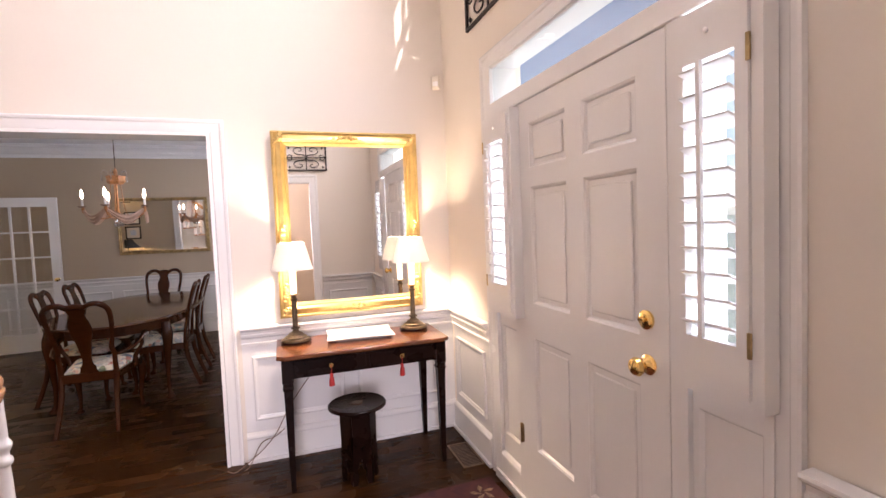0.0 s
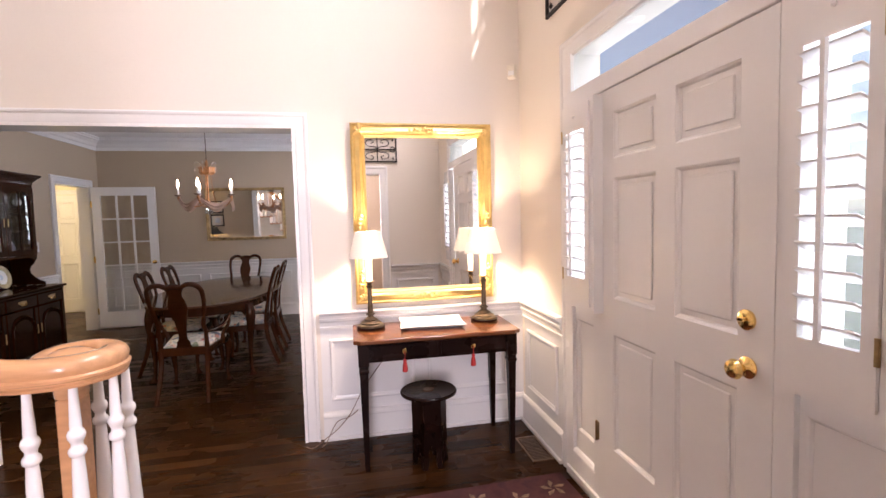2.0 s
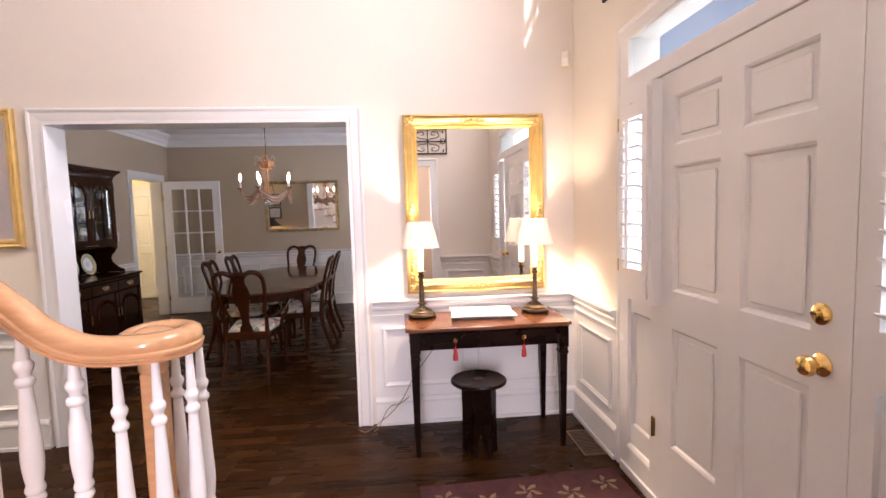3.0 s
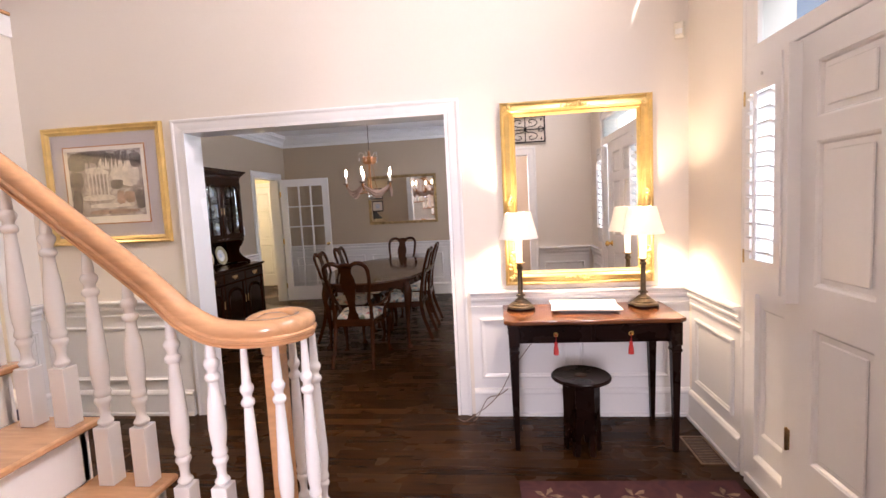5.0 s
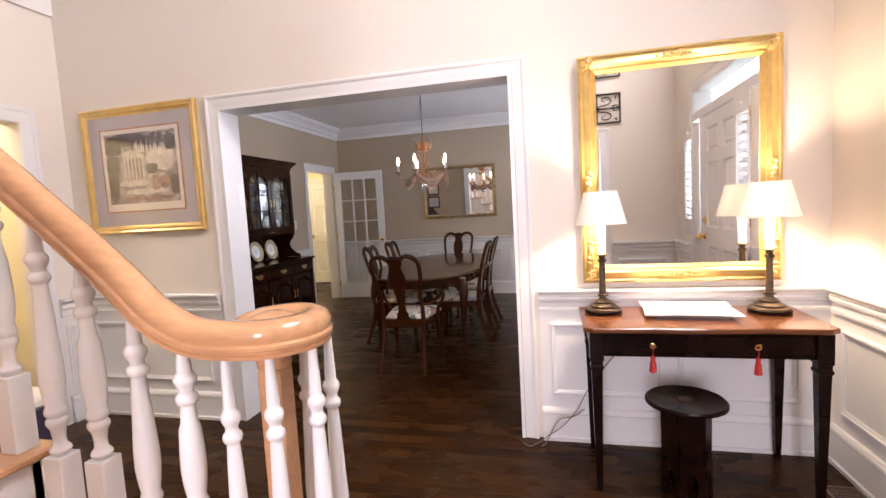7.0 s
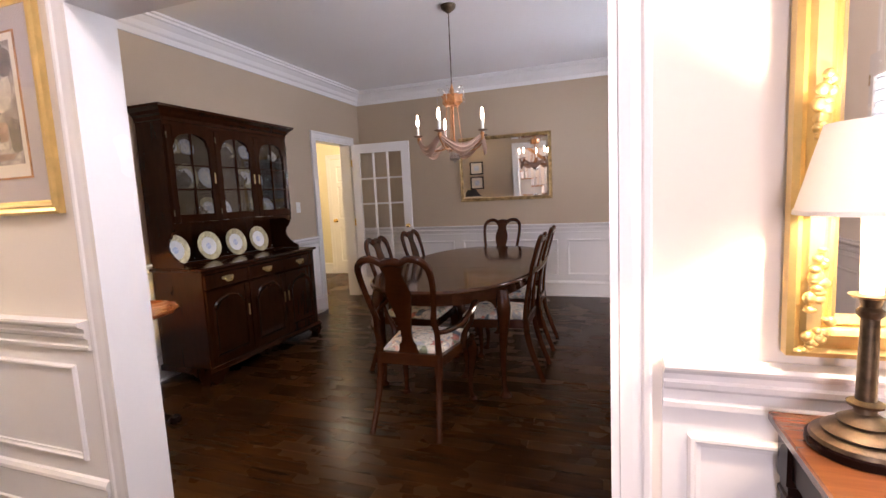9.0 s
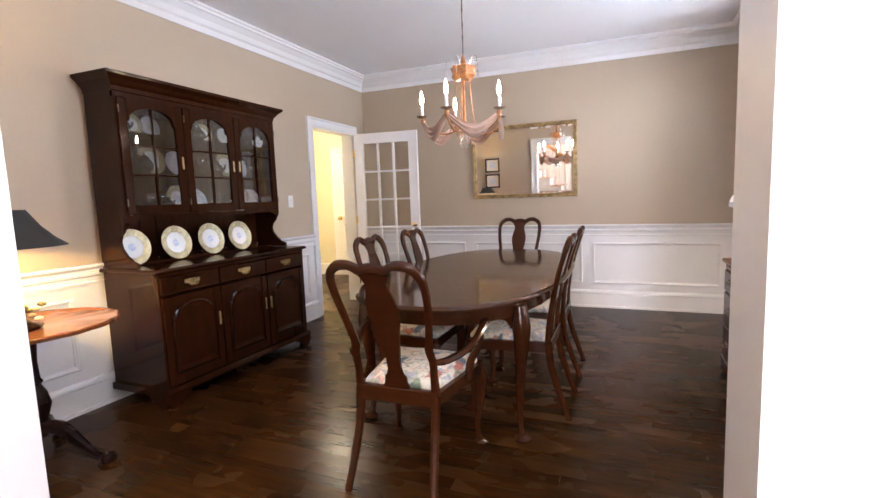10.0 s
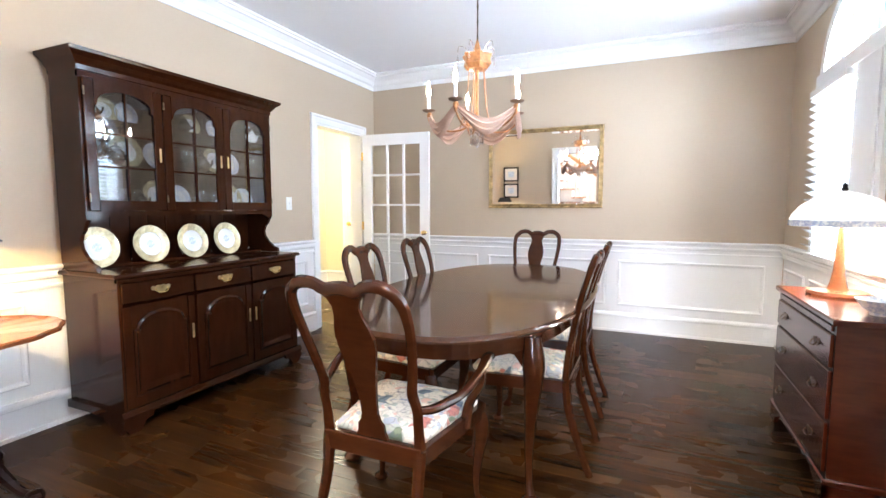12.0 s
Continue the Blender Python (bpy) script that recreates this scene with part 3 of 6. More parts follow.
# east-facing frames: local x runs to -y, so x = -y
fd = thing("door_unit_frame", "white front door frame with sidelights and a transom", "door frame", at(EX, 0.068, 0, EAST), kind="structure")
part("casing_frame", casing3(bmesh.new(), -2.765, -1.015, 0, 2.40, [(i * 0.95, o + 0.002) for i, o in CASE]), TRIM, fd)
part("head_jamb", bx(-2.67, -1.11, -0.02, 0.14, 2.315, 2.40), TRIM, fd)
part("transom_bar", bx(-2.67, -1.11, -0.026, 0.14, 2.035, 2.115, bevel=0.004), TRIM, fd)
for a, b in ((-2.70, -2.64), (-2.415, -2.374), (-1.402, -1.338), (-1.10, -1.08)):
    part("mullion_post", bx(a, b, -0.02, 0.14, 0, 2.035 if -2.5 < a < -1.3 else 2.315), TRIM, fd)
part("door_sill", bx(-2.374, -1.402, -0.02, 0.16, 0, 0.02), DULLBRASS, fd)
part("transom_glass", bx(-2.64, -1.10, 0.0, 0.006, 2.115, 2.315), PANE, fd).visible_shadow = False
for a, b in ((-2.64, -2.415), (-1.338, -1.10)):
    part("lower_panel_board", bx(a, b, 0.012, 0.03, 0.0, 1.0), TRIM, fd)
    for c, d in ((0.0, 0.26), (0.92, 1.0)):
        part("lower_panel_rail", bx(a, b, 0.0, 0.012, c, d), TRIM, fd)
    part("lower_panel_frame", ring4(bmesh.new(), a, b, 0.26, 0.92, [(0, -0.012), (0, 0), (0.020, 0), (0.026, -0.004), (0.031, -0.010), (0.031, -0.012)]), TRIM, fd)
    part("lower_baseboard", rail(bmesh.new(), a, b, [(o, z * 0.9) for o, z in BASE]), TRIM, fd)
    part("sidelight_glass", bx(a, b, 0.09, 0.096, 0.97, 2.035), PANE, fd).visible_shadow = False
part("threshold_strip", bx(-2.70, -1.08, -0.034, -0.02, 0, 0.045), TRIM, fd)

front = panel_door("front_door", at(EX - 0.022, 2.440, 0.02, EAST), 0.969, 2.01,
                   [(0.143, 0.440, 1.695, 1.903), (0.552, 0.842, 1.695, 1.903), (0.143, 0.440, 1.055, 1.607), (0.552, 0.842, 1.055, 1.607), (0.143, 0.440, 0.335, 0.887), (0.552, 0.842, 0.335, 0.887)],
                   "white painted six-panel front door, closed, with brass hardware", (0.885, 0.965), (1.80, 1.09, 0.37), 0.0)
part("deadbolt", moved(lathe(bmesh.new(), [(0, 0), (0.031, 0.001), (0.032, 0.010), (0.024, 0.016), (0, 0.017)], seg=20), Matrix.Translation((0.88, 0, 1.112)) @ pose(0, 0, 0, 90)), BRASS, front, "polished brass deadbolt", smooth=True)
part("thumb_turn", bx(0.867, 0.893, -0.032, -0.016, 1.108, 1.122, bevel=0.003), BRASS, front)


def shutter(name, m, w, z0, z1, n, hinge_at, st=0.036):
    """A louvred shutter in a projecting box frame, local x from 0 to w."""
    t = thing(name, "white louvred interior shutter over a sidelight, slats tilted open", "shutter", m)
    part("box_frame", ring4(bmesh.new(), -0.014, w + 0.03, z0 - 0.025, z1 + 0.02, [(0, 0), (0, 0.05), (0.030, 0.05), (0.030, 0)]), TRIM, t)
    bot, top = 0.13, 0.118
    bm = bmesh.new()
    box(bm, 0.002, st, -0.058, -0.036, z0, z1)
    box(bm, w - st, w - 0.002, -0.058, -0.036, z0, z1)
    box(bm, st, w - st, -0.058, -0.036, z0, z0 + bot)
    box(bm, st, w - st, -0.058, -0.036, z1 - top, z1)
    part("shutter_frame", bm, TRIM, t)
    for k in range(n):
        z = z0 + bot + (z1 - z0 - bot - top) * (k + 0.5) / n
        part("louvre", moved(bx(st, w - st, -0.034, 0.034, -0.004, 0.004, bevel=0.003), Matrix.Translation((0, -0.046, z)) @ pose(0, 0, 0, -24)), TRIM, t)
    part("tilt_rod", bx(w * 0.5 - 0.006, w * 0.5 + 0.006, -0.092, -0.08, z0 + bot + 0.01, z1 - top - 0.01), TRIM, t)
    part("shutter_knob", moved(lathe(bmesh.new(), [(0, 0), (0.006, 0), (0.008, 0.008), (0, 0.012)], seg=8), Matrix.Translation((w * 0.5, -0.058, z1 - 0.05)) @ pose(0, 0, 0, 90)), TRIM, t)
    for z in (z0 + 0.14, z1 - 0.13):
        part("hinge", bx(hinge_at - 0.005, hinge_at + 0.005, -0.062, -0.056, z - 0.032, z + 0.032), DULLBRASS, t, "tarnished brass hinge")
    return t


shutter("sidelight_shutter", at(EX - 0.022, 2.690, 0, EAST), 0.275, 1.015, 2.0, 12, 0.0, 0.045)
shutter("sidelight_shutter", at(EX - 0.022, 1.388, 0, EAST), 0.225, 1.005, 1.985, 11, 0.225)

# ---- stairs ----
stairs = thing("staircase", "white closed-riser staircase with honey oak treads", "staircase", at(0.03, -0.09), kind="structure")
SX0, RUN, RISE, SYO, SYI, NST = -0.311, 0.262, 0.199, 1.835, 0.875, 15
bull = [(-0.64, SYI), (-0.30, SYI), (-0.30, 1.80)] + [(-0.455 + 0.19 * math.cos(radians(a)), 1.93 + 0.19 * math.sin(radians(a))) for a in range(-40, 181, 20)] + [(-0.645, 1.87)]
part("starting_riser", slab(bmesh.new(), [(x * 0.985 - 0.008, y if y < 1.7 else y * 0.993) for x, y in bull], 0.0, 0.174), TRIM, stairs, "white curved starting riser")
part("tread", slab(bmesh.new(), bull, 0.174, 0.199, 0.006), OAK, stairs, "honey oak starting tread with a round end")
for k in range(2, NST + 1):
    x = SX0 - RUN * (k - 1)
    part("riser", bx(x - 0.045, x - 0.028, SYI, SYO - 0.01, RISE * (k - 1), RISE * k - 0.025), TRIM, stairs)
    part("tread", bx(x - RUN - 0.03, x, SYI, SYO + 0.035, RISE * k - 0.025, RISE * k, bevel=0.007), OAK, stairs)
    part("stringer_step", bx(x - RUN - 0.03, x - 0.028, SYO - 0.03, SYO, 0.0 if k < 9 else RISE * (k - 8), RISE * k - 0.025), TRIM, stairs)
    part("tread_bracket", slab(bmesh.new(), [(x - 0.04, 0), (x - 0.30, 0), (x - 0.27, -0.03), (x - 0.20, -0.035), (x - 0.14, -0.08), (x - 0.06, -0.11), (x - 0.04, -0.12)], 0, 0.006), TRIM, stairs).matrix_basis = Matrix.Translation((0, SYO + 0.001, RISE * k - 0.03)) @ pose(0, 0, 0, 90) @ Matrix.Translation((0, 0, -0.007))


def baluster(z0, z1, square, drop=0.11, name="baluster"):
    """A turned white baluster with a square foot; its upper rings stand drop below its top."""
    h = z1 - z0
    t = thing("baluster", "white turned stair baluster under an oak handrail", "baluster", group="balusters of the stair")
    b = square
    c = h - drop
    prof = [(0.013, b), (0.020, b + 0.006), (0.023, b + 0.014), (0.020, b + 0.021), (0.0145, b + 0.028), (0.0135, b + 0.045), (0.0165, b + 0.068), (0.0205, b + 0.076), (0.0235, b + 0.083), (0.0225, b + 0.091), (0.0175, b + 0.097), (0.0225, b + 0.104), (0.0240, b + 0.112), (0.0215, b + 0.121), (0.0195, b + 0.128),
            (0.0235, b + 0.155), (0.0262, b + 0.19), (0.0260, b + 0.225), (0.0225, b + 0.29), (0.0175, c - 0.08), (0.0150, c - 0.040), (0.0215, c - 0.034), (0.0235, c - 0.026), (0.0215, c - 0.018), (0.0155, c - 0.012), (0.0150, c - 0.002), (0.0195, c + 0.006), (0.0225, c + 0.013), (0.0235, c + 0.021), (0.0205, c + 0.029), (0.0150, c + 0.036), (0.0155, c + 0.045), (0.0110, h - 0.01), (0.011, h)]
    zz = -1
    clean = []
    for r, z in prof:
        if z > zz + 0.002:
            clean.append((r, z))
            zz = z
    part("turned_shaft", lathe(bmesh.new(), [(r * (0.92 if name == "volute" else 1.04), z) for r, z in clean], seg=16), TRIM, t, smooth=True)
    part("square_foot", bx(-0.027, 0.027, -0.027, 0.027, 0, b, bevel=0.002), TRIM, t)
    return t


def rail_z(x):
    """Underside of the handrail over x."""
    pts = [(-0.533, 1.047), (-0.60, 1.051), (-0.657, 1.068), (-0.72, 1.107), (-0.776, 1.155), (-0.907, 1.268), (-1.156, 1.474), (-1.387, 1.660), (-4.6, 4.12)]
    for (a, za), (b, zb) in zip(pts, pts[1:]):
        if b <= x <= a:
            return za + (zb - za) * (x - a) / (b - a)
    return 1.047


for k in range(2, NST + 1):
    for d in (0.065, 0.194):
        x = SX0 - RUN * (k - 1) - d
        z0 = RISE * k
        z1 = rail_z(x) + 0.012
        if x > -4.55:
            b = baluster(z0, z1, 0.197, 0.095 if d < 0.1 else 0.118)
            b.matrix_world = at(x + 0.03, 1.72, z0)
for x, y in ((-0.497, 1.720), (-0.405, 1.745), (-0.345, 1.825), (-0.355, 1.920), (-0.450, 1.960)):
    b = baluster(0.199, 1.056, 0.197, 0.160, "volute")
    b.matrix_world = at(x, y, 0.199)
newel = thing("newel_post", "honey oak newel post under the rail volute", "newel post", at(-0.455, 1.835, 0.199))
part("post", bx(-0.030, 0.030, -0.030, 0.030, 0, 0.79, bevel=0.004), OAK, newel)
part("collar", lathe(bmesh.new(), [(0.028, 0.79), (0.040, 0.795), (0.042, 0.810), (0.034, 0.852)], seg=14), OAK, newel, smooth=True)
part("square_foot", bx(-0.036, 0.036, -0.036, 0.036, 0, 0.16, bevel=0.004), OAK, newel)
hr = thing("handrail", "honey oak handrail ending in a volute over the newel", "handrail", at(0.03, -0.09))
SEC = [(-0.80, -1.0), (0.80, -1.0), (0.86, -0.80), (0.74, -0.70), (0.74, -0.60), (0.98, -0.50), (1.0, -0.30), (0.84, -0.18), (0.90, 0.05), (0.94, 0.35), (0.75, 0.75), (0.3, 0.98), (-0.3, 0.98), (-0.75, 0.75), (-0.94, 0.35), (-0.90, 0.05), (-0.84, -0.18), (-1.0, -0.30), (-0.98, -0.50), (-0.74, -0.60), (-0.74, -0.70), (-0.86, -0.80)]
VX, VY = -0.484, 1.930
pts = [(x, 1.825, rail_z(x) + 0.050, 0.038) for x in (-4.55, -3.2, -2.2, -1.66, -1.387, -1.156, -1.03, -0.907, -0.80)]
pts += [(-0.73, 1.825, 1.158, 0.039), (-0.665, 1.825, 1.116, 0.040), (-0.61, 1.826, 1.095, 0.040), (-0.55, 1.827, 1.088, 0.040)]
for a, r, w in ((-90, 0.102, 0.040), (-60, 0.102, 0.040), (-30, 0.102, 0.040), (0, 0.102, 0.040), (30, 0.101, 0.040), (60, 0.100, 0.039), (90, 0.094, 0.038), (130, 0.082, 0.036), (170, 0.070, 0.033), (210, 0.062, 0.030), (250, 0.054, 0.026)):
    pts.append((VX + r * math.cos(radians(a)), VY + r * math.sin(radians(a)), 1.088 + 0.001 * (a > 60), w))
part("rail_and_volute", sweep(bmesh.new(), pts, steps=4, section=SEC), OAK, hr, smooth=True)
part("volute_eye", lathe(bmesh.new(), [(0.0, 1.047), (0.078, 1.048), (0.084, 1.055), (0.084, 1.085), (0.060, 1.112), (0.032, 1.125), (0.0, 1.128)], VX, VY, 24), OAK, hr, smooth=True)
landing = thing("landing_balustrade", "white balusters and oak nosing at the upper landing edge", "balustrade")
part("nosing", bx(WX - 0.16, WX + 0.03, 1.95, NY, 2.98, 3.005, bevel=0.006), OAK, landing)
part("fascia", bx(WX, WX + 0.018, 1.95, NY, 2.83, 2.978), TRIM, landing)
part("top_rail", bx(WX - 0.09, WX - 0.03, 1.95, NY, 3.86, 3.91, bevel=0.012), OAK, landing)
for k in range(11):
    part("baluster", moved(lathe(bmesh.new(), [(0.02, 3.005), (0.02, 3.2), (0.014, 3.22), (0.024, 3.33), (0.015, 3.5), (0.02, 3.66), (0.012, 3.68), (0.011, 3.86)], seg=8), Matrix.Translation((WX - 0.06, 3.42 - 0.135 * k, 0))), TRIM, landing)

# ---- foyer things ----
def picture(name, m, w, h, z0, label, frame_mat, fw=0.05):
    t = thing(name, label, "picture", m)
    part("picture_frame", ring4(bmesh.new(), 0, w, z0, z0 + h, [(0, 0.002), (0, 0.026), (fw * 0.2, 0.034), (fw * 0.45, 0.026), (fw * 0.6, 0.030), (fw * 0.8, 0.020), (fw, 0.016), (fw, 0.002)]), frame_mat, t)
    return t


def console_table():
    t = thing("console_table", "dark wooden console table with polished reddish top by the foyer wall", "table", at(0.825, 3.27))
    part("tabletop", slab(bmesh.new(), [(-0.50, 0.19), (-0.50, -0.24), (-0.46, -0.27), (-0.2, -0.262), (0, -0.272), (0.2, -0.262), (0.46, -0.27), (0.50, -0.24), (0.50, 0.19)], 0.758, 0.782, 0.005), CONSOLE_TOP, t, "reddish polished wooden top")
    part("apron", bx(-0.465, 0.465, -0.235, 0.185, 0.645, 0.758, bevel=0.003), EBONY, t)
    for x0, x1 in ((-0.41, -0.01), (0.01, 0.41)):
        d = part("drawer_front", bx(x0, x1, -0.243, -0.235, 0.66, 0.745, bevel=0.003), EBONY, t)
        cx = (x0 + x1) / 2
        part("escutcheon", bx(cx - 0.008, cx + 0.008, -0.247, -0.243, 0.688, 0.712, bevel=0.003), BRASS, d)
    for x in (-0.445, 0.445):
        for y in (-0.225, 0.175):
            leg = part("leg", loops(bmesh.new(), [[(x + s * r, y + u * r, z) for s, u in ((-1, -1), (1, -1), (1, 1), (-1, 1))] for z, r in ((0, 0.012), (0.02, 0.013), (0.585, 0.024), (0.592, 0.029), (0.602, 0.029), (0.608, 0.025), (0.625, 0.025), (0.630, 0.030), (0.758, 0.030))]), EBONY, t)
    return t


console_table()
for x in (0.57 + 0.045, 0.985 + 0.04):
    t = thing("key_tassel", "red silk tassel hanging from a drawer key", "tassel", at(x, 3.017, 0.70), group="tassels on the console drawers")
    part("key_ring", moved(lathe(bmesh.new(), [(0.008, -0.0015), (0.013, -0.0015), (0.013, 0.0015), (0.008, 0.0015), (0.008, -0.0015)], seg=12, cap=False), pose(0, 0, 0, 90)), BRASS, t)
    part("cord", sweep(bmesh.new(), [(0, 0, 0, 0.002), (0.001, -0.004, -0.02, 0.002), (0, -0.002, -0.045, 0.002)], seg=5), RED, t)
    part("tassel_skirt", lathe(bmesh.new(), [(0.004, -0.043), (0.010, -0.05), (0.0085, -0.064), (0.012, -0.075), (0.015, -0.115), (0.012, -0.118)][::-1], seg=12, wave=6, amp=0.08), RED, t, smooth=True)


def candlestick_lamp(x, y):
    t = thing("table_lamp", "bronze candlestick lamp, lit, with a cream coolie shade on the console", "lamp", at(x, y, 0.782), group="lamps on the console")
    part("base_disc", lathe(bmesh.new(), [(0.0, 0), (0.088, 0.0), (0.09, 0.005), (0.09, 0.016), (0, 0.018)], seg=28), EBONY, t, smooth=True)
    part("base", lathe(bmesh.new(), [(0.0, 0.018), (0.085, 0.018), (0.082, 0.026), (0.062, 0.033), (0.066, 0.038), (0.055, 0.046), (0.040, 0.053), (0.043, 0.058), (0.03, 0.066), (0.018, 0.075), (0.017, 0.085), (0.028, 0.089), (0.029, 0.094), (0.016, 0.10), (0, 0.10)], seg=28), BRONZE, t, smooth=True)
    part("column", lathe(bmesh.new(), [(0.0, 0.10), (0.0165, 0.10), (0.0145, 0.255), (0.021, 0.262), (0.0215, 0.27), (0.014, 0.277), (0.018, 0.292), (0, 0.293)], seg=12), BRONZE, t, smooth=True)
    part("drip_pan", lathe(bmesh.new(), [(0.0, 0.293), (0.030, 0.295), (0.034, 0.30), (0.018, 0.301), (0, 0.302)], seg=20), DULLBRASS, t, smooth=True)
    part("candle_sleeve", lathe(bmesh.new(), [(0.0, 0.302), (0.017, 0.302), (0.020, 0.45), (0, 0.452)], seg=16), SLEEVE, t, "ivory candle sleeve with the bulb's light put in as glow", smooth=True)
    part("bulb", lathe(bmesh.new(), [(0, 0.452), (0.010, 0.458), (0.020, 0.50), (0.022, 0.525), (0.012, 0.555), (0, 0.565)], seg=14), BULB, t, "glowing bulb", smooth=True).visible_shadow = False
    sh = part("shade", loops(bmesh.new(), [[(r * math.cos(a), r * math.sin(a), z) for a in [2 * math.pi * k / 40 for k in range(40)]] for r, z in ((0.121, 0.452), (0.079, 0.612), (0.077, 0.612), (0.119, 0.452), (0.121, 0.452))], cap=False), SHADE, t, "cream cloth shade glowing from inside", smooth=True)
    part("shade_trim", loops(bmesh.new(), [[(r * math.cos(a), r * math.sin(a), z) for a in [2 * math.pi * k / 40 for k in range(40)]] for r, z in ((0.1225, 0.449), (0.1215, 0.458), (0.1190, 0.458), (0.1190, 0.449), (0.1225, 0.449))], cap=False), SHADE, sh)
    part("shade_spider", bx(-0.078, 0.078, -0.0015, 0.0015, 0.598, 0.601), DULLBRASS, t)
    lamp("table_lamp_light", "POINT", (x, y, 0.782 + 0.532), (x, y, 0), 19.5, WARM, 0.025)


LAMPS = ((0.44, 3.32), (1.185, 3.32))
for p in LAMPS:
    candlestick_lamp(*p)

tray = thing("square_tray", "white square china tray with raised rim and faint blue pattern", "tray", at(0.825, 3.30, 0.782, -4))
part("tray_rim", loops(bmesh.new(), [[(sx * w, sy * h, z) for sx, sy in ((-1, -1), (0, -0.95), (1, -1), (0.96, 0), (1, 1), (0, 0.95), (-1, 1), (-0.96, 0))] for w, h, z in ((0.14, 0.10, 0.0), (0.20, 0.15, 0.02), (0.205, 0.155, 0.022), (0.205, 0.155, 0.026), (0.15, 0.11, 0.006))]), CHINA, tray)
part("tray_centre", slab(bmesh.new(), [(-0.10, -0.07), (0.10, -0.07), (0.10, 0.07), (-0.10, 0.07)], 0.0062, 0.0085), CHINA_BLUE, tray, "faint blue painted centre")

mirror = thing("gilt_mirror", "large rectangular mirror in an ornate gilt frame above the console", "mirror", Matrix.Translation((0, NY - 0.030, 0.912)))
MX0, MX1, MH, MW = 0.355, 1.297, 1.183, 0.092
part("mirror_frame", ring4(bmesh.new(), MX0, MX1, 0, MH, [(0, -0.005), (0, 0.028), (0.012, 0.036), (0.022, 0.030), (0.032, 0.040), (0.055, 0.048), (0.064, 0.036), (0.071, 0.030), (0.077, 0.034), (0.086, 0.020), (MW, 0.012), (MW, -0.005)]), GOLD, mirror)
part("mirror_glass", bx(MX0 + MW - 0.01, MX1 - MW + 0.01, -0.006, 0.0, MW - 0.01, MH - MW + 0.01), MIRROR, mirror)
rng = random.Random(4)


def ornament(name, cx, cz, dx, dz, n=9, spread=0.06):
    n += 4
    t = part(name, lathe(bmesh.new(), [(0.0, 0.0), (0.016, 0.001), (0.012, 0.008), (0.0, 0.012)], seg=10), GOLD, mirror, smooth=True)
    t.matrix_basis = Matrix.Translation((cx, -0.042, cz)) @ pose(0, 0, 0, 90)
    for k in range(n):
        u = (k / (n - 1) - 0.5) * 2
        r = 0.016 * (1 - 0.4 * abs(u)) * rng.uniform(0.8, 1.2)
        bm = bmesh.new()
        bmesh.ops.create_icosphere(bm, subdivisions=2, radius=1, matrix=Matrix.Translation((dx * u * spread + rng.uniform(-0.01, 0.01), dz * u * spread + rng.uniform(-0.01, 0.01), 0.002 + 0.006 * rng.random())) @ Matrix.Diagonal((r, r * rng.uniform(0.6, 1.1), 0.011, 1)))
        part("carved_leaf", bm, GOLD, t, smooth=True)


for cx in (MX0 + 0.045, MX1 - 0.045):
    for cz in (0.05, MH - 0.05):
        ornament("corner_ornament", cx, cz, 0.4, 0.6, 13, 0.05)
    for cz in (0.17, 0.53):
        ornament("side_ornament", cx, cz, 0.12, 1.0, 10, 0.06)
ornament("crest_ornament", (MX0 + MX1) / 2, MH - 0.045, 1.0, 0.0, 11, 0.08)
ornament("foot_ornament", (MX0 + MX1) / 2, 0.045, 1.0, 0.0, 11, 0.08)


def carved_stool():
    t = thing("carved_stool", "dark carved wooden stool with a round top under the console", "stool", at(0.755, 3.06))
    part("seat", lathe(bmesh.new(), [(0, 0.425), (0.155, 0.427), (0.168, 0.434), (0.168, 0.444), (0.160, 0.451), (0.152, 0.448), (0, 0.447)], seg=36), EBONY, t, smooth=True)
    part("seat_inlay", lathe(bmesh.new(), [(0, 0.447), (0.035, 0.447), (0.033, 0.4495), (0, 0.4495)], seg=8), MAHOG, t)
    for k in range(6):
        a = math.pi * k / 3
        m = pose(0, 0, 0, 0, 0, 60 * k) @ Matrix.Translation((0, -0.084, 0))
        out = [(-0.047, 0.425), (-0.050, 0.34), (-0.045, 0.29), (-0.044, 0.24), (-0.049, 0.18), (-0.052, 0.10), (-0.056, 0.0), (-0.030, 0.0), (-0.022, 0.05), (-0.026, 0.09), (-0.016, 0.13), (0, 0.15), (0.016, 0.13), (0.026, 0.09), (0.022, 0.05), (0.030, 0.0), (0.056, 0.0), (0.052, 0.10), (0.049, 0.18), (0.044, 0.24), (0.045, 0.29), (0.050, 0.34), (0.047, 0.425)]
        leg = part("carved_leg_panel", moved(upright(bmesh.new(), out, -0.008, 0.008), m), EBONY, t)
        for z in (0.33, 0.37, 0.40):
            part("carved_rosette", moved(lathe(bmesh.new(), [(0.006, -0.012), (0.012, -0.014), (0.016, -0.007), (0.006, -0.007)], seg=8), m @ Matrix.Translation((rng.uniform(-0.02, 0.02), -0.002, z)) @ pose(0, 0, 0, 90)), EBONY, leg)


carved_stool()

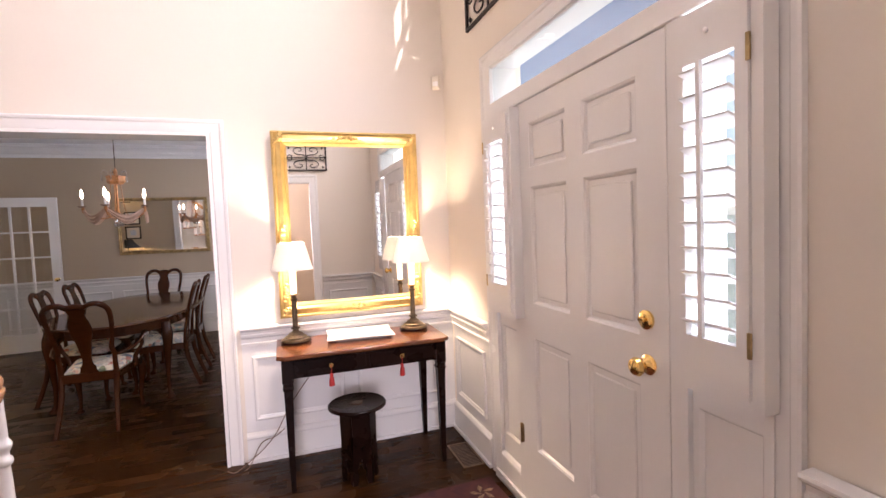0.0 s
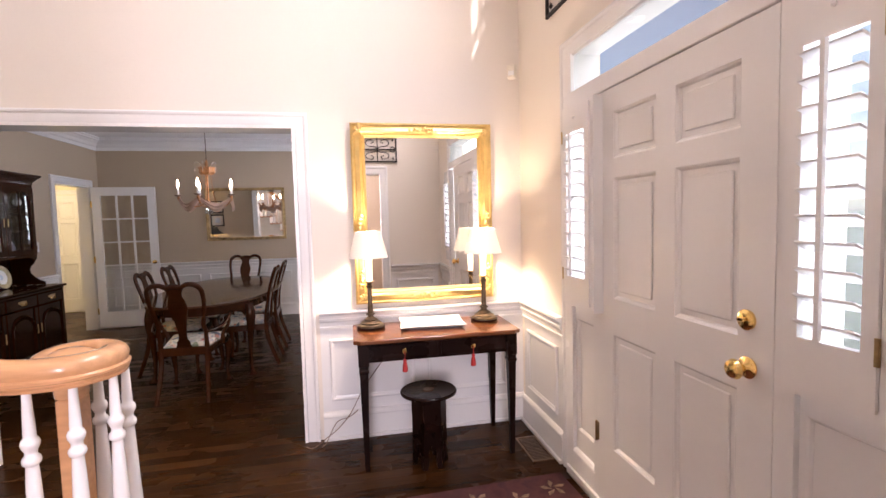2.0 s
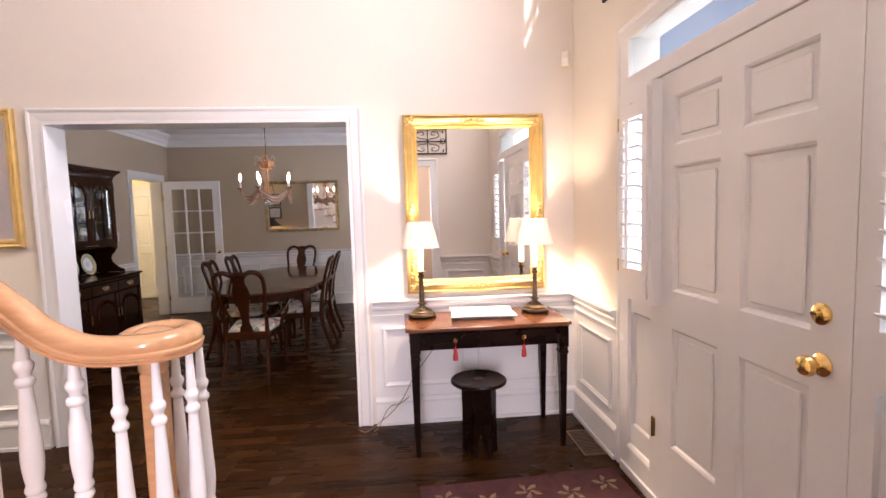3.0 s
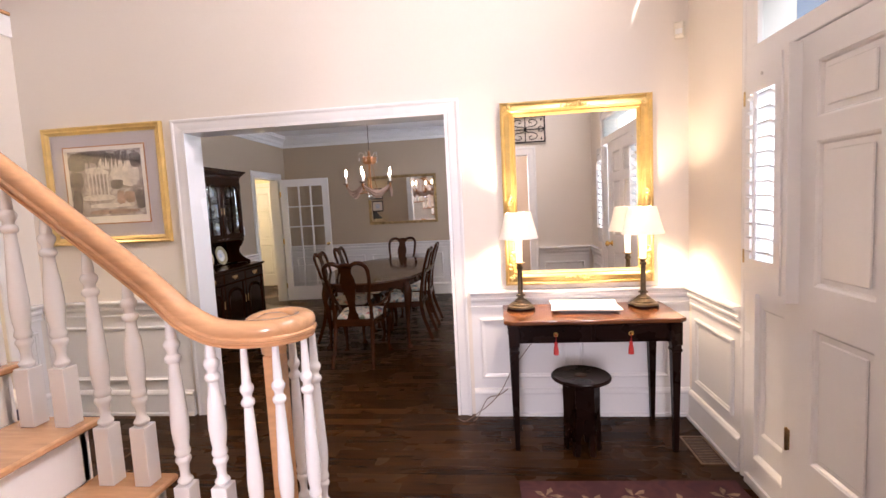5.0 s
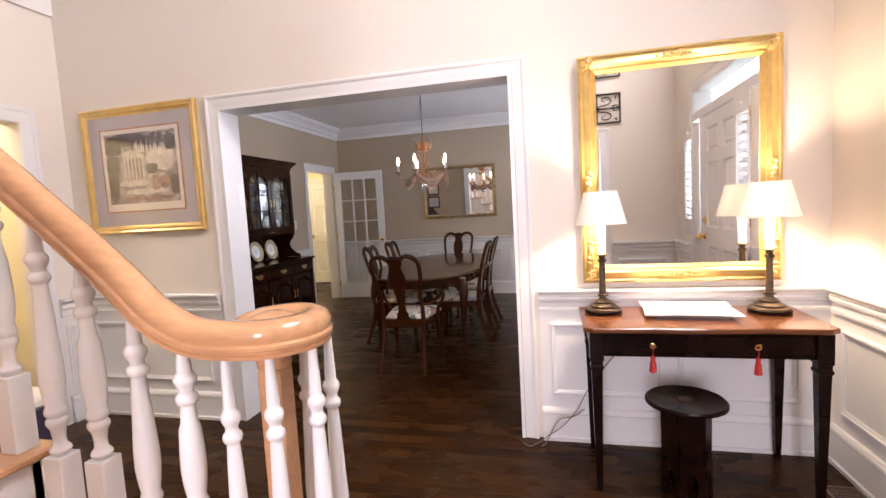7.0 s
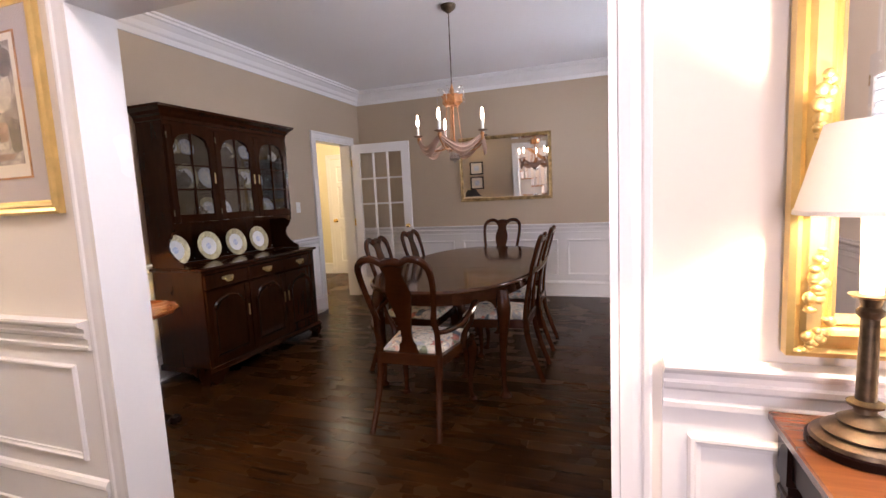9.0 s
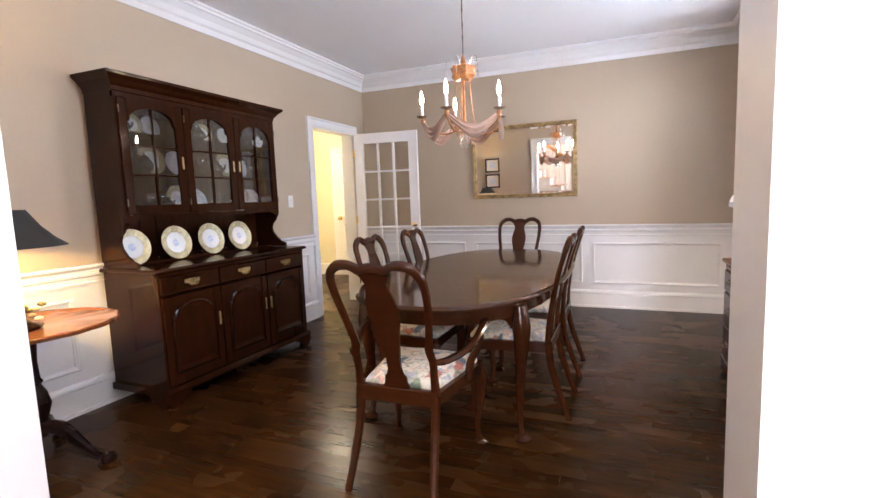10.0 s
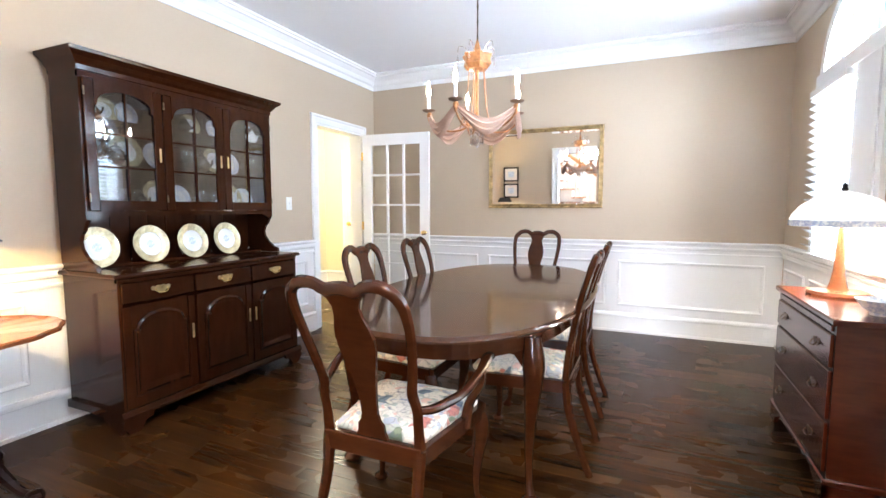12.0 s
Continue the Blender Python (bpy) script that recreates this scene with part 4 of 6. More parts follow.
art = picture("framed_print", at(-2.97, NY, 0, NORTH), 0.945, 0.855, 1.305, "gilt-framed sepia print of a columned house under mossy trees", GOLD, 0.055)
part("mount_board", bx(0.05, 0.895, -0.012, -0.004, 1.355, 2.11), MAT_BOARD, art, "lavender grey mount")
part("inner_slip", ring4(bmesh.new(), 0.148, 0.80, 1.452, 2.02, [(0, 0.010), (0, 0.016), (0.008, 0.016), (0.008, 0.010)]), COPPER, art)
part("paper_margin", bx(0.155, 0.793, -0.0145, -0.012, 1.46, 2.012), PAPER, art, "cream paper margin")
pr = part("printed_image", bx(0.185, 0.765, -0.0155, -0.0145, 1.51, 1.985), PRINT, art, "sepia landscape image")
for k in range(6):
    x = 0.33 + k * 0.03
    part("printed_column", bx(x, x + 0.011, -0.0162, -0.0155, 1.67 - k * 0.004, 1.83 - k * 0.004), PRINT_LIGHT, pr)
part("printed_pediment", upright(bmesh.new(), [(0.31, 1.83), (0.50, 1.81), (0.50, 1.83), (0.42, 1.87), (0.33, 1.86)], -0.0162, -0.0155), PRINT_LIGHT, pr)


def blot(u0, u1, v0, v1, depth, material, name, n=14):
    """An irregular patch of the printed scene; u runs across and v down, from 0 to 1."""
    x0, x1, z1, z0 = 0.185 + 0.58 * u0, 0.185 + 0.58 * u1, 1.985 - 0.475 * v0, 1.985 - 0.475 * v1
    ring = []
    for q in range(n):
        a, r = 2 * math.pi * q / n, rng.uniform(0.78, 1.0)
        x = (x0 + x1) / 2 + (x1 - x0) / 2 * r * math.copysign(abs(math.cos(a)) ** 0.7, math.cos(a))
        z = (z0 + z1) / 2 + (z1 - z0) / 2 * r * math.copysign(abs(math.sin(a)) ** 0.7, math.sin(a))
        ring.append((max(0.186, min(0.764, x)), max(1.511, min(1.984, z))))
    return part(name, upright(bmesh.new(), ring, -depth - 0.0004, -depth), material, pr)


for u0, u1, v0, v1 in ((0.56, 0.97, 0.16, 0.58), (0.42, 0.62, 0.10, 0.30), (0.14, 0.62, 0.66, 0.76), (0.20, 0.85, 0.80, 0.88)):
    blot(u0, u1, v0, v1, 0.01552, PRINT_LIGHT, "printed_clearing")
for u0, u1, v0, v1 in ((-0.02, 0.24, 0.02, 0.34), (-0.02, 0.20, 0.28, 0.60), (0.0, 0.16, 0.55, 0.98), (0.88, 1.02, 0.60, 0.92), (0.84, 1.02, 0.04, 0.30), (0.16, 0.46, -0.02, 0.20), (0.54, 0.74, 0.44, 0.60)):
    blot(u0, u1, v0, v1, 0.0162, PRINT_DARK, "printed_foliage")
for u0, u1, v0, v1 in ((0.62, 0.74, 0.60, 0.84), (0.72, 0.88, 0.62, 0.82), (0.16, 0.96, 0.90, 0.97)):
    blot(u0, u1, v0, v1, 0.0158, PRINT_TAN, "printed_thicket")
for k in range(34):
    x = 0.20 + 0.55 * rng.random()
    z = 1.925 + 0.04 * rng.random()
    l = rng.uniform(0.02, 0.11)
    part("printed_moss", upright(bmesh.new(), [(x, z - l), (x + 0.012, z - l * 0.4), (x + 0.018, z + 0.015), (x - 0.012, z + 0.015), (x - 0.006, z - l * 0.3)], -0.0171, -0.0167), PRINT_DARK, pr)
part("glazing", bx(0.05, 0.895, -0.0195, -0.0185, 1.355, 2.11), glass("picture_glass", (1, 1, 1), 0.02, 0.95), art)


def iron_grille(name, m, w, h, z0, label):
    t = thing(name, label, "wall decoration", m)
    part("frame", ring4(bmesh.new(), 0, w, z0, z0 + h, [(0, 0.004), (0, 0.02), (0.016, 0.02), (0.016, 0.004)]), IRON, t)
    for s in (-1, 1):
        for u in (-1, 1):
            curl = [(0.0, 0.02), (0.07, 0.10), (0.22, 0.13), (0.30, 0.24), (0.24, 0.36), (0.12, 0.36), (0.10, 0.27), (0.17, 0.24)]
            part("scroll", sweep(bmesh.new(), [(w / 2 + s * a * w, -0.012, z0 + h / 2 + u * b * h, 0.006) for a, b in curl], seg=5, steps=3, up=(0, 1, 0)), IRON, t)
            small = [(0.46, 0.02), (0.40, 0.10), (0.33, 0.06), (0.37, 0.01)]
            part("scroll", sweep(bmesh.new(), [(w / 2 + s * a * w, -0.012, z0 + h / 2 + u * b * h, 0.005) for a, b in small], seg=5, steps=3, up=(0, 1, 0)), IRON, t)
            part("leaf_tip", lathe(bmesh.new(), [(0.001, -0.02), (0.012, 0.0), (0.001, 0.02)], w / 2 + s * 0.40 * w, -0.012, 6), IRON, t).location.z = z0 + h / 2 + u * 0.36 * h
    part("centre_bar", bx(w / 2 - 0.006, w / 2 + 0.006, -0.016, -0.006, z0, z0 + h), IRON, t)
    part("cross_bar", bx(0, w, -0.016, -0.006, z0 + h / 2 - 0.006, z0 + h / 2 + 0.006), IRON, t)


iron_grille("iron_grille", at(EX, 3.02, 0, EAST), 0.62, 0.36, 2.62, "black scrolled iron grille high above the front door")
iron_grille("iron_grille", at(0.97, SY, 0, SOUTH), 0.50, 0.33, 2.21, "black scrolled iron grille above the south opening")
iron_grille("iron_grille", at(0.97, SY, 0, SOUTH), 0.50, 0.33, 2.71, "black scrolled iron grille hung above its twin")
det = thing("motion_detector", "small ivory plastic motion detector in the wall corner", "detector", at(1.478, 3.508, 2.41, -30))
part("body", bx(-0.03, 0.03, -0.046, -0.004, 0, 0.095, bevel=0.008), PLASTIC, det)
part("lens", bx(-0.02, 0.02, -0.050, -0.046, 0.02, 0.05, bevel=0.001), CHINA, det)

vent = thing("floor_vent", "brown metal floor register beside the baseboard", "vent", at(1.42, 3.06, 0.0))
part("vent_frame", moved(ring4(bmesh.new(), -0.07, 0.07, -0.155, 0.155, [(0, 0), (0, 0.005), (0.012, 0.005), (0.012, 0)]), pose(0, 0, 0.0005, -90)), DRIP, vent)
# Flat dark sheet; its colour gives the shade of the duct below.
part("vent_well", bx(-0.052, 0.052, -0.137, 0.137, 0.0005, 0.0015), GAP, vent)
for k in range(16):
    part("vent_slat", bx(-0.052, 0.052, -0.133 + k * 0.0172, -0.127 + k * 0.0172, 0.0015, 0.0035), DRIP, vent)

rug = thing("entry_rug", "plum coloured wool rug with tan flower border before the front door", "rug", at(0.92, 2.73, 0.0, 2))
part("rug_field", slab(bmesh.new(), [(-0.55, 0), (0.53, 0), (0.53, -1.75), (-0.55, -1.75)], 0.001, 0.011, 0.003), RUG, rug)
for k in range(5):
    for j in range(7):
        x, y = -0.42 + k * 0.21, -0.13 - 0.25 * j - 0.05 * (k % 2)
        if (k + j) % 2 == 0 or j == 0:
            bm = bmesh.new()
            for q in range(5):
                a = q * 1.2566 + k
                slab(bm, [(x + 0.012 * math.cos(a + 1.2), y + 0.012 * math.sin(a + 1.2)), (x + 0.05 * math.cos(a + 0.3), y + 0.05 * math.sin(a + 0.3)), (x + 0.075 * math.cos(a), y + 0.075 * math.sin(a)), (x + 0.05 * math.cos(a - 0.3), y + 0.05 * math.sin(a - 0.3))], 0.0112, 0.0122)
            part("woven_flower", bm, RUG_FIG, rug)
cord = thing("lamp_cord", "thin brown lamp cord trailing down the wainscot", "cord")
part("cord_run", sweep(bmesh.new(), [(0.60, 3.485, 0.62, 0.003), (0.50, 3.48, 0.50, 0.003), (0.38, 3.48, 0.34, 0.003), (0.30, 3.46, 0.20, 0.003), (0.22, 3.42, 0.12, 0.003), (0.14, 3.44, 0.05, 0.003), (0.05, 3.40, 0.006, 0.003), (0.0, 3.43, 0.006, 0.003)], seg=5), CORD, cord)
part("cord_run", sweep(bmesh.new(), [(0.34, 3.47, 0.20, 0.003), (0.28, 3.44, 0.17, 0.003), (0.20, 3.45, 0.14, 0.003), (0.13, 3.43, 0.02, 0.003), (0.10, 3.40, 0.006, 0.003)], seg=5), CORD, cord)
bench = thing("small_bench", "small upholstered bench in dark purple cloth by the hall doorway", "bench", at(-2.62, 2.62))
part("seat", bx(-0.20, 0.22, -0.16, 0.16, 0.44, 0.50, bevel=0.015), PAPER, bench)
part("skirt", bx(-0.19, 0.21, -0.15, 0.15, 0.02, 0.44, bevel=0.01), PURPLE, bench)

# upper foyer window and south window
def sash_window(name, m, w, z0, z1, cols, rows, label, blinds=False):
    t = thing(name, label, "window", m, kind="structure")
    part("window_frame", ring4(bmesh.new(), -0.09, w + 0.09, z0 - 0.09, z1 + 0.09, [(0, 0.002), (0, 0.024), (0.07, 0.018), (0.09, -0.06), (0.09, 0.002)][:3] + [(0.09, 0.014), (0.09, 0.002)]), TRIM, t)
    part("sash", ring4(bmesh.new(), 0, w, z0, z1, [(0, -0.10), (0, -0.06), (0.04, -0.06), (0.04, -0.10)]), TRIM, t)
    for k in range(1, cols):
        part("muntin", bx(w * k / cols - 0.01, w * k / cols + 0.01, 0.065, 0.09, z0 + 0.04, z1 - 0.04), TRIM, t)
    for k in range(1, rows):
        part("muntin", bx(0.04, w - 0.04, 0.062, 0.093, z0 + (z1 - z0) * k / rows - 0.01, z0 + (z1 - z0) * k / rows + 0.01), TRIM, t)
    part("pane", bx(0.03, w - 0.03, 0.075, 0.08, z0 + 0.03, z1 - 0.03), PANE, t).visible_shadow = False
    if blinds:
        for k in range(int((z1 - z0) / 0.05)):
            part("slat", moved(bx(0.02, w - 0.02, -0.024, 0.024, -0.0015, 0.0015), Matrix.Translation((0, 0.025, z0 + 0.03 + 0.05 * k)) @ pose(0, 0, 0, -25)), TRIM, t)
    return t


sash_window("window_upper_foyer", at(EX, 2.77, 0, EAST), 1.62, 3.30, 4.60, 4, 4, "white sash window high above the front door")
sash_window("window_south", at(0.23, -3.10, 0, SOUTH), 0.78, 0.75, 2.5, 2, 4, "white sash window of the room behind")
sash_window("window_front_dining", at(DE, 5.25, 0, EAST), 1.0, 0.88, 2.45, 2, 3, "white sash window with open blinds in the dining room", True)
# Unseen cloth, added so only a narrow strip of sun reaches the wall.
curtain = thing("curtain", "unseen pale cloth added to narrow the sun from the high window", "curtain", at(EX, 2.49, 0, EAST))
part("curtain_panel", slab(bmesh.new(), [(k * 0.035, -0.03 - 0.012 * (k % 2)) for k in range(40)] + [(k * 0.035, -0.026 - 0.012 * (k % 2)) for k in range(39, -1, -1)], 3.12, 4.66), shade_cloth("linen_cloth", (0.85, 0.82, 0.76), 0.5), curtain)
# Unseen slab, added to stop sun patches coming through the sidelights and transom.
porch = thing("porch_roof", "unseen white slab added to keep sun out of the door glass", "porch", kind="structure")
part("roof_slab", bx(1.75, 2.10, -0.6, 3.50, 3.00, 3.14), TRIM, porch)
ground = new("ground", bpy.data.meshes.new("ground"))
ground.data.from_pydata([(-400, -400, -0.5), (400, -400, -0.5), (400, 400, -0.5), (-400, 400, -0.5)], [], [(0, 1, 2, 3)])
ground.data.materials.append(LAWN)
tagged(ground, "green lawn outside the house", "ground", kind="structure")

# ---- arched window ----
AW = thing("window_arched", "white arched window with fanlight and lit horizontal blinds", "window", at(DE, (WY0 + WY1) / 2, 0, EAST), kind="structure")
hw = (WY1 - WY0) / 2


def arch_ring(r_out, r_in, y0, y1, k=ARCH / hw, foot=None):
    bm = bmesh.new()
    n = 20
    rows = []
    for j in range(n + 1):
        a = math.pi * j / n
        rows.append([(r_out * math.cos(a), y0, SPRING + r_out * k * math.sin(a)), (r_out * math.cos(a), y1, SPRING + r_out * k * math.sin(a)), (r_in * math.cos(a), y1, SPRING + r_in * k * math.sin(a)), (r_in * math.cos(a), y0, SPRING + r_in * k * math.sin(a))])
    return loops(bm, rows)


part("arch_casing", arch_ring(hw + 0.075, hw, -0.028, 0.0), TRIM, AW)
for s in (-1, 1):
    part("side_casing", bx(min(s * hw, s * (hw + 0.075)), max(s * hw, s * (hw + 0.075)), -0.028, 0.0, 0.90, SPRING), TRIM, AW)
part("arch_reveal", arch_ring(hw + 0.02, hw - 0.003, 0.0, 0.158), TRIM, AW)
for s in (-1, 1):
    part("side_reveal", bx(min(s * (hw - 0.003), s * (hw + 0.02)), max(s * (hw - 0.003), s * (hw + 0.02)), 0.0, 0.158, 0.90, SPRING), TRIM, AW)
part("impost_bar", bx(-hw - 0.08, hw + 0.08, -0.045, 0.10, SPRING - 0.10, SPRING, bevel=0.004), TRIM, AW)
part("window_sill", bx(-hw - 0.10, hw + 0.10, -0.05, 0.12, 0.868, 0.90, bevel=0.004), TRIM, AW)
part("arch_sash", arch_ring(hw, hw - 0.04, 0.06, 0.10), TRIM, AW)
part("fan_hub", arch_ring(0.12, 0.10, 0.07, 0.09), TRIM, AW)
for a in (45, 90, 135):
    c, s = math.cos(radians(a)), math.sin(radians(a))
    part("fan_muntin", sweep(bmesh.new(), [(0.11 * c, 0.08, SPRING + 0.10 * s, 0.008), (hw * 0.95 * c, 0.08, SPRING + ARCH * 0.95 * s, 0.008)], seg=4, steps=1, up=(0, 1, 0)), TRIM, AW)
part("sash", ring4(bmesh.new(), -hw, hw, 0.90, SPRING - 0.10, [(0, -0.10), (0, -0.06), (0.045, -0.06), (0.045, -0.10)]), TRIM, AW)
part("meeting_rail", bx(-hw, hw, 0.06, 0.10, 1.45, 1.49), TRIM, AW)
part("pane", bx(-hw + 0.02, hw - 0.02, 0.078, 0.082, 0.92, SPRING - 0.1), PANE, AW).visible_shadow = False
part("fan_pane", upright(bmesh.new(), [(hw * 0.97 * math.cos(math.pi * j / 16), SPRING + ARCH * 0.97 * math.sin(math.pi * j / 16)) for j in range(17)], 0.078, 0.082), PANE, AW).visible_shadow = False
blind = thing("window_blind", "white horizontal slat blind, open, glowing with daylight in the arched window", "blind", at(DE, (WY0 + WY1) / 2, 0, EAST))
part("head_rail", bx(-hw - 0.04, hw * 0.35, -0.085, -0.03, 1.965, 2.01, bevel=0.003), TRIM, blind)
for k in range(20):
    part("slat", moved(bx(-hw - 0.05, hw * 0.35, -0.026, 0.026, -0.0015, 0.0015), Matrix.Translation((0, -0.058, 0.95 + 0.052 * k)) @ pose(0, 0, 0, -30)), TRIM, blind)
part("shutter_stile", bx(hw * 0.36, hw + 0.02, -0.04, -0.03, 0.90, SPRING - 0.1), TRIM, AW)

# ---- dining chairs ----
def lean(z, more=0.0):
    """Depth of the chair's back over height z."""
    u = (z - 0.43) / 0.57
    return -0.215 - (0.105 + more) * u ** 1.3 + 0.012 * math.sin(math.pi * u)


def cabriole(h, knee=0.040, ankle=0.0155, foot=0.032, outx=1, outy=1, steps=4):
    k = 0.7071
    pts = [(0, 0, h, knee * 0.78), (outx * 0.012 * k, outy * 0.012 * k, h * 0.86, knee), (outx * 0.012 * k, outy * 0.012 * k, h * 0.74, knee * 0.86), (0, 0, h * 0.55, knee * 0.62), (-outx * 0.008, -outy * 0.008, h * 0.30, ankle * 1.15), (-outx * 0.004, -outy * 0.004, h * 0.12, ankle), (outx * 0.004, outy * 0.004, h * 0.055, ankle * 1.3)]
    return sweep(bmesh.new(), pts, seg=9, steps=steps, up=(0, 1, 0))


def dining_chair(arms, m, label):
    t = thing("dining_chair", label, "chair", m, group="chairs round the dining table")
    k = 1.06 if arms else 1.0
    fw, bw, fy = 0.245 * k, 0.178, 0.245
    tw = 0.170 if arms else 0.140
    rec = 0.075 if arms else 0.01
    foot = 0.020 if arms else 0.0
    for s in (-1, 1):
        back = [(s * (bw + foot), -0.33, 0.0, 0.017), (s * (bw + foot * 0.5), -0.285, 0.12, 0.018), (s * bw, -0.235, 0.28, 0.020), (s * bw, -0.215, 0.43, 0.022)]
        part("leg", sweep(bmesh.new(), back, seg=8, up=(0, 1, 0)), MAHOG, t, smooth=True)
        fx = s * (fw - 0.03)
        leg = part("leg", moved(cabriole(0.40, 0.036, 0.014, 0.03, s, 1), Matrix.Translation((fx, fy - 0.03, 0))), MAHOG, t, smooth=True)
        part("pad_foot", lathe(bmesh.new(), [(0.018, 0), (0.030, 0.006), (0.032, 0.014), (0.022, 0.024), (0.014, 0.030)], fx + s * 0.005, fy - 0.024, 14), MAHOG, leg, smooth=True)
    part("back_rail", bx(-bw - 0.012, bw + 0.012, -0.235, -0.205, 0.375, 0.445, bevel=0.004), MAHOG, t)
    part("front_rail", bx(-fw + 0.01, fw - 0.01, fy - 0.03, fy - 0.005, 0.375, 0.432, bevel=0.005), MAHOG, t)
    for s in (-1, 1):
        part("side_rail", loops(bmesh.new(), [[(s * bw - 0.012, -0.205, z) for z in (0.375, 0.432)] + [(s * bw + 0.012, -0.205, z) for z in (0.432, 0.375)], [(s * (fw - 0.02) - 0.012, fy - 0.03, z) for z in (0.375, 0.432)] + [(s * (fw - 0.02) + 0.012, fy - 0.03, z) for z in (0.432, 0.375)]]), MAHOG, t)
    seat = [(-bw + 0.012, -0.195), (bw - 0.012, -0.195), (fw - 0.03, fy - 0.05), (fw - 0.05, fy - 0.018), (0, fy - 0.008), (-fw + 0.05, fy - 0.018), (-fw + 0.03, fy - 0.05)]
    bm = bmesh.new()
    cx, cy = 0, 0.02
    loops(bm, [[(cx + (x - cx) * q, cy + (y - cy) * q, z) for x, y in seat] for q, z in ((0.97, 0.425), (1.0, 0.438), (0.995, 0.452), (0.93, 0.468), (0.75, 0.480), (0.4, 0.486))])
    part("seat", bm, FABRIC, t, "floral upholstered slip seat", smooth=True)
    half = [(bw, 0.44, 0.021), (bw, 0.52, 0.018), ((bw + tw) / 2 + 0.006, 0.58, 0.018), (tw, 0.635, 0.019), (tw + 0.012, 0.70, 0.017), (tw + 0.028, 0.80, 0.017), (tw + 0.035, 0.885, 0.018), (tw + 0.026, 0.95, 0.020), (tw - 0.018, 0.988, 0.021), (tw - 0.075 + (0 if arms else 0.015), 0.990, 0.020), (0.055, 0.970, 0.021), (0.02, 0.978, 0.022)]
    path = [(-x, lean(z, rec), z, r) for x, z, r in half] + [(x, lean(z, rec), z, r) for x, z, r in reversed(half)]
    part("back_frame", sweep(bmesh.new(), path, seg=8, steps=3, up=(0, 1, 0), flat=0.85), MAHOG, t, smooth=True)
    out = [(0.972, 0.090), (0.958, 0.074), (0.940, 0.058), (0.915, 0.048), (0.885, 0.051), (0.85, 0.063), (0.81, 0.071), (0.77, 0.069), (0.73, 0.060), (0.68, 0.048), (0.62, 0.038), (0.57, 0.032), (0.53, 0.031), (0.505, 0.038), (0.492, 0.050), (0.465, 0.052), (0.44, 0.064)]
    part("splat", loops(bmesh.new(), [[(-w * tw / 0.17, lean(z, rec) - 0.006, z), (w * tw / 0.17, lean(z, rec) - 0.006, z), (w * tw / 0.17, lean(z, rec) + 0.006, z), (-w * tw / 0.17, lean(z, rec) + 0.006, z)] for z, w in out]), MAHOG, t, "solid vase-shaped back splat")
    if arms:
        for s in (-1, 1):
            y0 = lean(0.57, rec)
            arm = part("arm", sweep(bmesh.new(), [(s * (bw + 0.002), y0 + 0.005, 0.572, 0.017), (s * (bw + 0.045), y0 + 0.05, 0.572, 0.020), (s * (bw + 0.095), y0 + 0.16, 0.590, 0.019), (s * (bw + 0.115), y0 + 0.27, 0.628, 0.018), (s * (bw + 0.115), y0 + 0.37, 0.655, 0.025), (s * (bw + 0.112), y0 + 0.40, 0.648, 0.020)], seg=8, flat=0.75), MAHOG, t, smooth=True)
            part("arm_support", sweep(bmesh.new(), [(s * (bw + 0.112), y0 + 0.31, 0.63, 0.015), (s * (bw + 0.100), y0 + 0.335, 0.56, 0.015), (s * (bw + 0.055), y0 + 0.33, 0.48, 0.019), (s * (bw + 0.043), y0 + 0.31, 0.39, 0.022)], seg=8, up=(0, 1, 0)), MAHOG, t, smooth=True)
    return t


TX, TY = -1.075, 5.885
dining_chair(True, at(-1.065, 4.785, 0, 0), "mahogany Queen Anne armchair with floral seat at the table end")
dining_chair(True, at(-1.18, 7.26, 0, 180), "mahogany Queen Anne chair with floral seat at the far table end")
side = dining_chair(False, at(-0.77, 5.565, 0, 90), "mahogany Queen Anne side chair with floral seat beside the table")
for x, y, a in ((-0.775, 6.215, 91), (-1.40, 5.50, -90), (-1.395, 6.14, -91)):
    copy_thing(side, at(x, y, 0, a))

table = thing("dining_table", "polished mahogany oval dining table with pad-footed cabriole legs", "table", at(TX, TY))


def super_oval(a, b, n=2.45, count=56):
    return [(a * math.copysign(abs(math.cos(q)) ** (2 / n), math.cos(q)), b * math.copysign(abs(math.sin(q)) ** (2 / n), math.sin(q))) for q in [2 * math.pi * (k + 0.5) / count for k in range(count)]]


tt = part("tabletop", loops(bmesh.new(), [[(x, y, z) for x, y in super_oval(0.595 - i, 1.165 - i)] for i, z in ((0.02, 0.728), (0.004, 0.732), (0.0, 0.741), (0.004, 0.749), (0.012, 0.753), (0.016, 0.756))]), TABLETOP, table, "glossy mahogany tabletop", smooth=True)
for s in (-1, 1):
    part("leaf_seam", bx(-0.578, 0.578, s * 0.27 - 0.0008, s * 0.27 + 0.0008, 0.7552, 0.7563), EBONY, tt)
o1, o2 = super_oval(0.53, 1.08), super_oval(0.508, 1.058)
part("apron", loops(bmesh.new(), [[(*o1[k], 0.65), (*o1[k], 0.728), (*o2[k], 0.728), (*o2[k], 0.65)] for k in list(range(56)) + [0]], cap=False), MAHOG, table, smooth=False)
